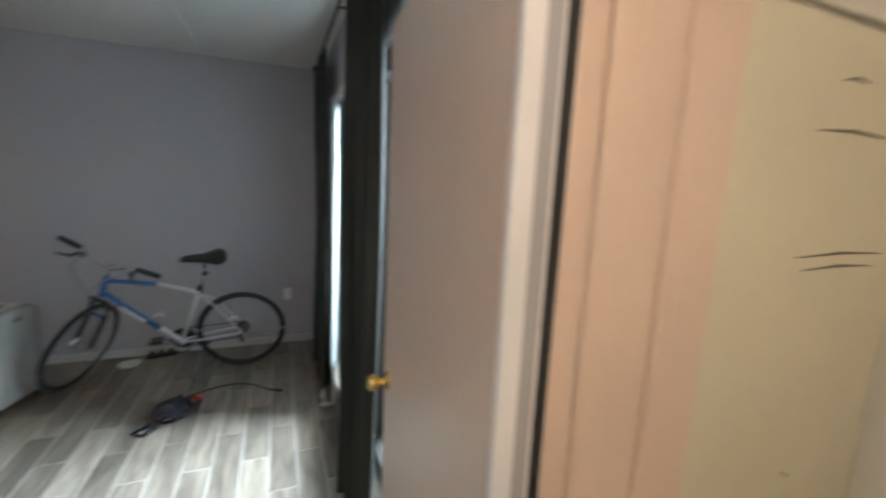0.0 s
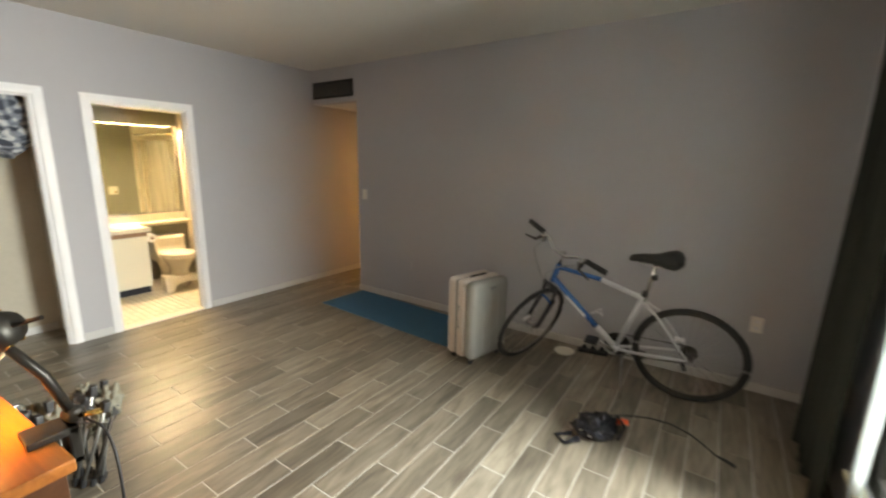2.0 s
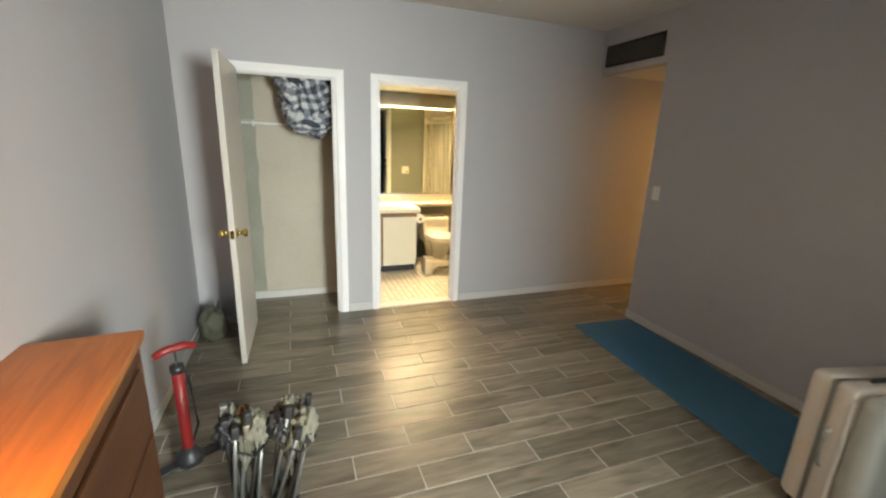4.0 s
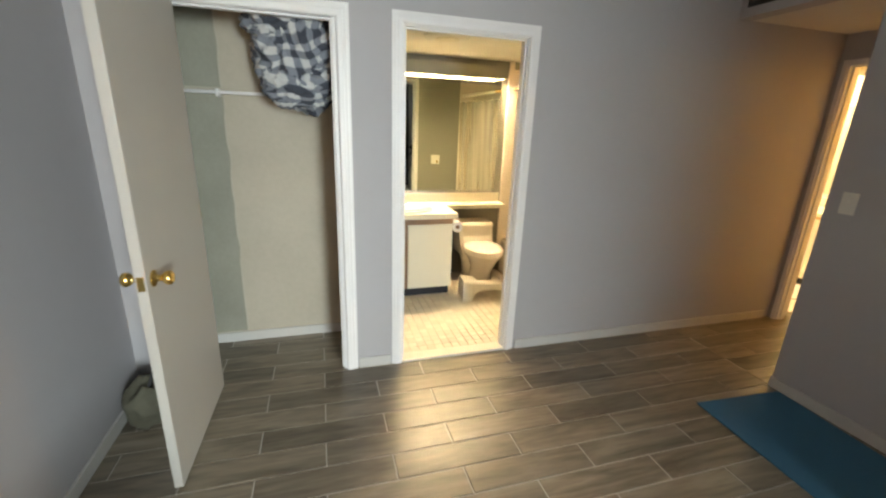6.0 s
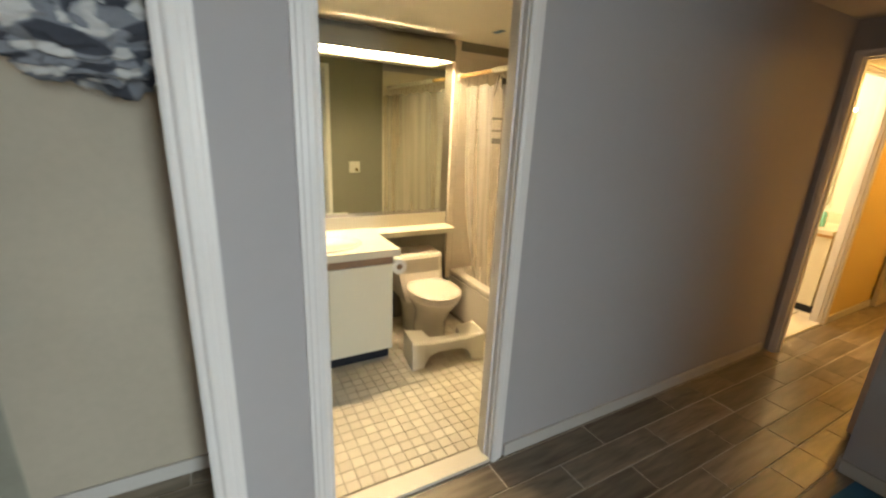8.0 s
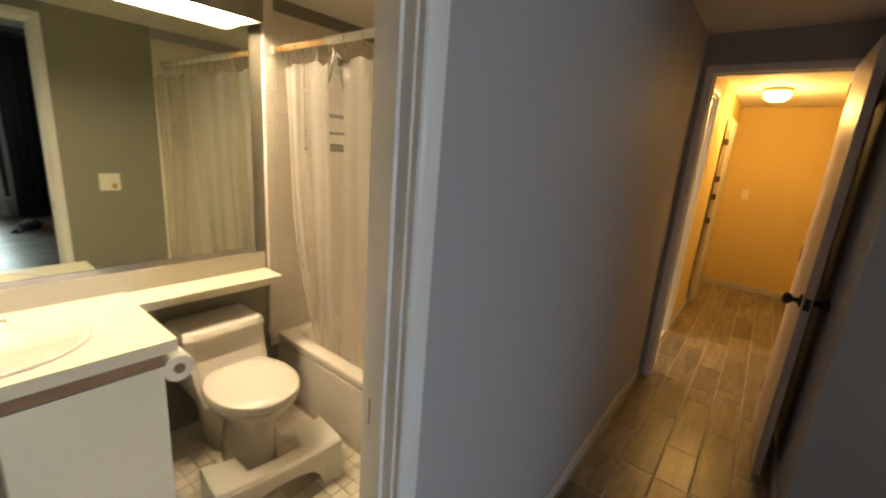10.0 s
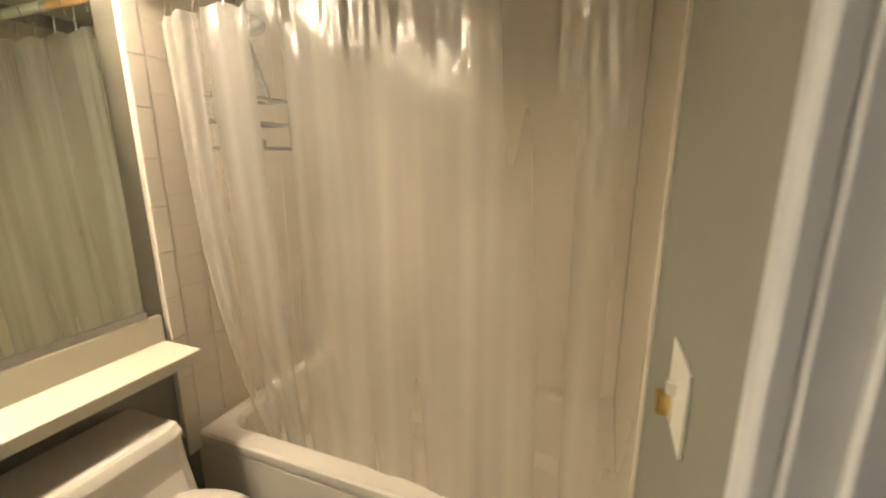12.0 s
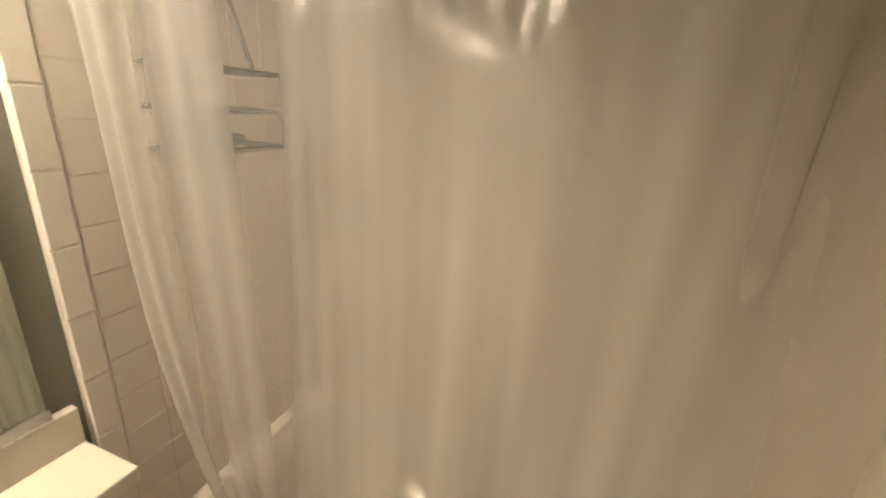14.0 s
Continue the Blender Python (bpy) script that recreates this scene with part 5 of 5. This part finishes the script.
part("roll", loft([[Vector((x, 2.935 + r * math.cos(t), .652 + r * math.sin(t))) for t in [2 * math.pi * k / 24 for k in range(24)]] for x, r in ((-6.02, .020), (-6.017, .047), (-6.021, .05), (-6.115, .05), (-6.117, .02))]), PAPER, holder, smooth=False)
part("core", tube([(-6.125, 2.935, .652), (-6.0155, 2.935, .652)], .019, 14), WOOD_STRIP, holder)
part("bracket", boxes((-6.14, -6.12, 2.87, 2.945, .63, .675), round=.004), STOOL_PLASTIC, holder)

# bathtub
tub = thing("bathtub", "white porcelain bathtub with a straight apron", "bathtub")
bm = bmesh.new()
X0, X1, Y0, Y1, ZR = -6.593, -5.093, 3.625, 4.418, .372


def rect(x0, x1, y0, y1, z, r, n=5):
    pts = []
    for cx, cy, a0 in ((x1 - r, y1 - r, 0), (x0 + r, y1 - r, 90), (x0 + r, y0 + r, 180), (x1 - r, y0 + r, 270)):
        for k in range(n):
            a = radians(a0 + 90 * k / (n - 1))
            pts.append(Vector((cx + r * math.cos(a), cy + r * math.sin(a), z)))
    return pts


part("tub_body", loft([rect(X0, X1, Y0 + .012, Y1, 0.0, .004), rect(X0, X1, Y0 + .012, Y1, ZR - .05, .004), rect(X0, X1, Y0, Y1, ZR - .035, .004), rect(X0, X1, Y0, Y1, ZR - .008, .006), rect(X0 + .008, X1 - .008, Y0 + .008, Y1, ZR, .01),
     rect(X0 + .07, X1 - .07, Y0 + .075, Y1 - .06, ZR, .10), rect(X0 + .085, X1 - .085, Y0 + .09, Y1 - .07, ZR - .02, .11), rect(X0 + .16, X1 - .13, Y0 + .13, Y1 - .10, .10, .12), rect(X0 + .22, X1 - .18, Y0 + .18, Y1 - .15, .07, .12)]), PORCELAIN, tub, smooth=False)
part("apron", boxes((X0 + .002, X1 - .002, Y0 + .005, Y0 + .0118, .004, ZR - .056), round=.002), PORCELAIN, tub)
drod = thing("shower_rod", "wood-coloured shower curtain rod with wire hooks", "curtain rod")
part("rod", tube([(-6.565, 3.635, 1.885), (-5.1, 3.635, 1.90)], .0135, 14), ROD_WOOD, drod, smooth=True)
for x, z in ((-6.569, 1.885), (-5.096, 1.90)):
    part("end_cap", tube([(x - .012, 3.635, z), (x + .012, 3.635, z)], .022, 14), STOOL_PLASTIC, drod, smooth=True)
part("sleeve", tube([(-6.145, 3.635, 1.8895), (-5.115, 3.635, 1.9)], .0165, 14), STOOL_PLASTIC, drod, "white plastic sleeve", smooth=True)


def shower_x(u, v):
    return -6.51 + 1.414 * u + (.28 * v ** 3) * (1 - u) ** 1.7


def shower_curtain():
    rnd = random.Random(5)
    bm = bmesh.new()
    folds, cols, rows = 9, 360, 44
    amp = [rnd.uniform(.35, 1.0) for _ in range(folds + 2)]
    wid = [rnd.uniform(-.35, .35) for _ in range(folds + 2)]
    grid = []
    for j in range(rows + 1):
        v = j / rows
        line = []
        for i in range(cols + 1):
            u = i / cols
            w = u ** .55 * folds
            k = int(w)
            f = w - k
            m = amp[k] * (1 - f) + amp[k + 1] * f
            ph = wid[k] * (1 - f) + wid[k + 1] * f
            deep = (.009 * (1 - u) ** 2 + .0035) * m * (.85 + .35 * math.sin(2.2 * v + k))
            s = .6 * math.sin(2 * math.pi * w + ph * 2) + 1.6 * noise.noise(Vector((w * 1.5, v * .9, 3.0))) + .25 * noise.noise(Vector((w * 3.4, v * 1.2, 8.0)))
            crease = math.exp(-((u - .87) / .05) ** 2 - ((v - .16) / .12) ** 2)
            y = 3.660 - .074 * u ** 3 + (.055 - .05 * u ** 3) * v + deep * (s + .25 * math.sin(4 * math.pi * w + ph)) + .004 * math.sin(23 * u + 9 * v) + .010 * math.exp(-v / .07) * noise.noise(Vector((u * 60, v * 14, 5.0))) + crease * .022 * abs(noise.noise(Vector((u * 42, v * 26, 1.0))))
            sag = .022 * (1 - abs(math.sin(math.pi * u * folds))) * max(0, 1 - 7 * v)
            line.append(bm.verts.new((shower_x(u, v), y, 1.815 + .01 * u - sag - (1.815 - .14) * v)))
        grid.append(line)
    for a, b in zip(grid, grid[1:]):
        for i in range(cols):
            bm.faces.new((a[i], a[i + 1], b[i + 1], b[i]))
    return bm


sc = thing("shower_curtain", "clear vinyl shower curtain hanging in soft folds", "shower curtain")
part("sheet", shower_curtain(), VINYL, sc, smooth=True)
for k in range(12):
    x = shower_x((k + .25) / 12, 0)
    z = 1.888 + .01 * (k / 11)
    part("hook", tube([(x, 3.652, z - .085), (x + .004, 3.655, z - .05), (x, 3.655, z - .005), (x, 3.635, z + .017), (x, 3.616, z), (x + .002, 3.63, z - .045)], .0022, 6), STEEL, sc)

shower = thing("shower_fixture", "chrome shower head on the tiled wall", "shower head")
part("arm", tube([(-6.565, 3.95, 1.93), (-6.495, 3.95, 1.93), (-6.455, 3.95, 1.89)], .010, 10), CHROME, shower, smooth=True)
part("head", lathe([(.012, 0), (.02, .015), (.038, .05), (.040, .062), (.003, .064)], turned(0, (.55, 0, -.8), (-6.455, 3.95, 1.89)), 18), DARK_METAL, shower, smooth=True)
caddy = thing("shower_caddy", "dark wire shower caddy hanging from the shower arm", "caddy")
cw = lambda pts, r=.006: tube(pts, r, 6)
part("hanger", cw([(-6.485, 3.80, 1.60), (-6.495, 3.91, 1.80), (-6.505, 3.95, 1.945), (-6.495, 3.99, 1.80), (-6.485, 4.06, 1.60)]), DARK_METAL, caddy)
for z in (1.60, 1.51, 1.42):
    part("basket_ring", tube([(-6.525, 3.78, z), (-6.405, 3.78, z), (-6.405, 4.07, z), (-6.525, 4.07, z)], .007, 6, closed=True), DARK_METAL, caddy)
for y in (3.78, 4.07):
    part("upright", cw([(-6.405, y, 1.42), (-6.405, y, 1.60)]), DARK_METAL, caddy)
for k in range(6):
    part("wire", cw([(-6.525, 3.80 + .05 * k, 1.42), (-6.405, 3.80 + .05 * k, 1.42)], .003), DARK_METAL, caddy)
bar = thing("soap_bar", "grey soap bar lying in the shower caddy", "soap")
part("bar", boxes((-6.485, -6.425, 3.86, 3.96, 1.4245, 1.455), round=.010), SLAT, bar, smooth=True)

# ---- hall and second bathroom ----
dome = thing("ceiling_lamp", "glowing round dome ceiling lamp in the hallway", "ceiling lamp")
part("base", lathe([(.115, HC - .001), (.115, HC - .02), (.10, HC - .028)], Matrix.Translation((-4.65, 7.49, 0)), 28), BRASS, dome, smooth=True)
part("dome", lathe([(.105, HC - .026), (.108, HC - .05), (.095, HC - .085), (.06, HC - .108), (.004, HC - .115)], Matrix.Translation((-4.65, 7.49, 0)), 28), DOME_GLOW, dome, "glowing glass dome", smooth=True)
louver = thing("louvered_door", "white louvered closet door in the hallway", "door")
part("frame", boxes((-4.095, -4.0805, 7.85, 7.92, .08, 2.0), (-4.095, -4.0805, 8.48, 8.55, .08, 2.0), (-4.095, -4.0805, 7.92, 8.48, .08, .2), (-4.095, -4.0805, 7.92, 8.48, 1.9, 2.0)), TRIM, louver)
for i in range(40):
    s = part("slat", boxes((-.010, .010, 7.92, 8.48, -.003, .003)), TRIM, louver)
    s.matrix_world = pose(-4.091, 0, .22 + .0425 * i, 0, 40)
pic = thing("picture_frame", "thin dark framed picture on the hallway wall", "picture")
part("frame", boxes((-4.10, -4.081, 7.58, 7.80, 1.25, 1.27), (-4.10, -4.081, 7.58, 7.80, 1.63, 1.65), (-4.10, -4.081, 7.58, 7.60, 1.27, 1.63), (-4.10, -4.081, 7.78, 7.80, 1.27, 1.63)), DARK_METAL, pic)
part("print", boxes((-4.090, -4.081, 7.60, 7.78, 1.27, 1.63)), LAMINATE, pic)
ajar = thing("narrow_door", "white door standing open with dark hinges in the hallway", "door")
part("slab", boxes((-4.985, -4.945, 7.55, 8.15, .012, 1.98), round=.003), DOOR_SHADED, ajar)
for z in (.95, 1.2, 1.38, 1.75):
    part("hinge", boxes((-4.985, -4.942, 7.546, 7.5505, z - .03, z + .03)), DARK_METAL, ajar)

v2 = thing("second_vanity", "cream bathroom vanity with a wooden counter edge", "vanity")
part("body", boxes((-6.4, -5.145, 6.65, 7.158, .09, .76)), CABINET, v2)
part("toe_kick", boxes((-6.4, -5.15, 6.69, 7.158, .012, .09)), KICK, v2, "dark toe kick")
part("edge_strip", boxes((-6.4, -5.14, 6.632, 6.65, .735, .76)), ROD_WOOD, v2, "orange wooden edge strip")
part("counter", boxes((-6.42, -5.135, 6.615, 7.158, .762, .80), round=.003), LAMINATE, v2)
part("backsplash", boxes((-6.42, -5.135, 7.13, 7.1585, .80, .90)), LAMINATE, v2)
m2 = thing("second_mirror", "bathroom mirror over the second vanity", "mirror")
part("mirror_glass", boxes((-6.4, -5.40, 7.145, 7.159, .95, 1.85)), MIRROR, m2)
t2 = thing("faucet", "chrome faucet on the second vanity", "faucet")
part("spout", tube([(-5.62, 7.05, .80), (-5.62, 7.04, .88), (-5.62, 6.95, .89), (-5.62, 6.90, .87)], .012, 10), CHROME, t2, smooth=True)
soap = thing("soap_dispenser", "teal liquid soap bottle with a white pump", "soap bottle")
part("bottle", lathe([(.03, .801), (.032, .81), (.032, .91), (.022, .935), (.012, .94)], Matrix.Translation((-5.30, 6.80, 0)), 16), TEAL_SOAP, soap, smooth=True)
part("pump", tube([(-5.30, 6.80, .935), (-5.30, 6.80, .99), (-5.26, 6.78, .99)], .007, 8), STOOL_PLASTIC, soap)
tagged(part("bath_rug", boxes((-5.75, -5.20, 6.12, 6.60, .013, .03), round=.006), RUG), "white bath rug on the second bathroom floor", "rug")


# ---- pieces: floor planks, mosaic, wall tiles ----
def chamfered(w, l, h, c=.0025):
    """A flat piece with chamfered top edges, centred in plan."""
    bm = bmesh.new()
    lo = [bm.verts.new((sx * w / 2, sy * l / 2, 0)) for sx, sy in ((-1, -1), (1, -1), (1, 1), (-1, 1))]
    mi = [bm.verts.new((v.co.x, v.co.y, h - c)) for v in lo]
    hi = [bm.verts.new((v.co.x - math.copysign(c, v.co.x), v.co.y - math.copysign(c, v.co.y), h)) for v in lo]
    for a, b in ((lo, mi), (mi, hi)):
        for i in range(4):
            bm.faces.new((a[i], a[(i + 1) % 4], b[(i + 1) % 4], b[i]))
    bm.faces.new(hi)
    return bm


PLANKS = {}


def plank(x0, x1, y0, y1, rnd):
    w, l = round_to(x1 - x0), round_to(y1 - y0)
    if (w, l) not in PLANKS:
        PLANKS[w, l] = mesh_of("plank", chamfered(w, l, .008), PLANK)
    ob = new("plank", PLANKS[w, l])
    ob.parent = floor
    ob.location = ((x0 + x1) / 2, (y0 + y1) / 2, -.008 + rnd.uniform(-.0004, .0004))


def round_to(v):
    return round(v * 1000) / 1000


PW, PL, GAP = .1525, .61, .0045
rnd = random.Random(11)


def lay(x0, x1, y0, y1):
    i = math.floor((x0 + 2.54) / PW)
    while -2.54 + i * PW < x1:
        a, b = max(x0, -2.54 + i * PW + GAP / 2), min(x1, -2.54 + (i + 1) * PW - GAP / 2)
        j = math.floor((y0 - 2.355) / PL) - 1
        while b - a > .015:
            s = 2.355 + j * PL + (PL / 2 if i % 2 else 0)
            c, d = max(y0, s + GAP / 2), min(y1, s + PL - GAP / 2)
            if s > y1:
                break
            if d - c > .02:
                plank(a, b, c, d, rnd)
            j += 1
        i += 1


lay(WX, EX, SY, NY)
lay(WX, CX, NY + .001, 5.60)
lay(-5.53, WX, .752, 1.928)
lay(-.78, .0, .25, SY - .001)
lay(WX, -4.08, 5.604, 8.85)

TW = .0605
tile_mesh = mesh_of("tile", chamfered(TW - .003, TW - .003, .006, .0015), MOSAIC)
rest = bmesh.new()
count = 0
for i in range(25):
    for j in range(26):
        x, y = -5.1 - TW * (i + .5), 2.085 + TW * (j + .5)
        if y > 3.62 or x < -6.585 or (x < -6.065 and y < 2.86):
            continue
        near = i < 13 and 2.0 < y < 3.5 and count < 300
        if near:
            ob = new("tile", tile_mesh)
            ob.parent = bath_floor
            ob.location = (x, y, 0)
            count += 1
        else:
            h = (TW - .003) / 2
            add_box(rest, x - h, x + h, y - h, y + h, 0, .006)
tagged(part("mosaic_rest", rest, MOSAIC, bath_floor), kind="stuff")

# end wall of the tub: trim column and square tiles
end_wall = structure("wall_bath_tile", boxes((-6.597, -6.5708, 3.580, 4.42, ZR, 2.06)), TILE_GROUT, "cream square tiled wall at the tub's end", "wall")
bull = mesh_of("trim_tile", chamfered(.0555, .1540, .010, .003), WALL_TILE)
for k in range(12):
    ob = new("trim_tile", bull)
    ob.parent = end_wall
    ob.matrix_world = Matrix.Translation((-6.577, 3.606, .30 + .155 * k + .0775)) @ Matrix(((0, 0, 1, 0), (1, 0, 0, 0), (0, 1, 0, 0), (0, 0, 0, 1)))
square = mesh_of("wall_tile", chamfered(.1065, .1065, .008, .0015), WALL_TILE)
for i in range(7):
    for k in range(15):
        ob = new("wall_tile", square)
        ob.parent = end_wall
        ob.matrix_world = Matrix.Translation((-6.577, 3.636 + .108 * (i + .5), .40 + .108 * (k + .5))) @ Matrix(((0, 0, 1, 0), (1, 0, 0, 0), (0, 1, 0, 0), (0, 0, 0, 1)))
part("wall_panel", boxes((-6.57, WXI - .016, 4.408, 4.4195, .374, 2.06), round=.002), WALL_TILE, tub_wall, "smooth cream panel")
right_wall = structure("wall_bath_tile_east", boxes((WXI - .006, WXI, 3.5785, 4.42, 0, 2.06)), TILE_GROUT, "cream panelled wall at the tub end", "wall")
part("wall_panel", boxes((WXI - .014, WXI - .0065, 3.582, 4.405, .374, 2.06), (WXI - .014, WXI - .0065, 3.582, 3.622, .01, .374), round=.002), WALL_TILE, right_wall, "smooth cream panel")
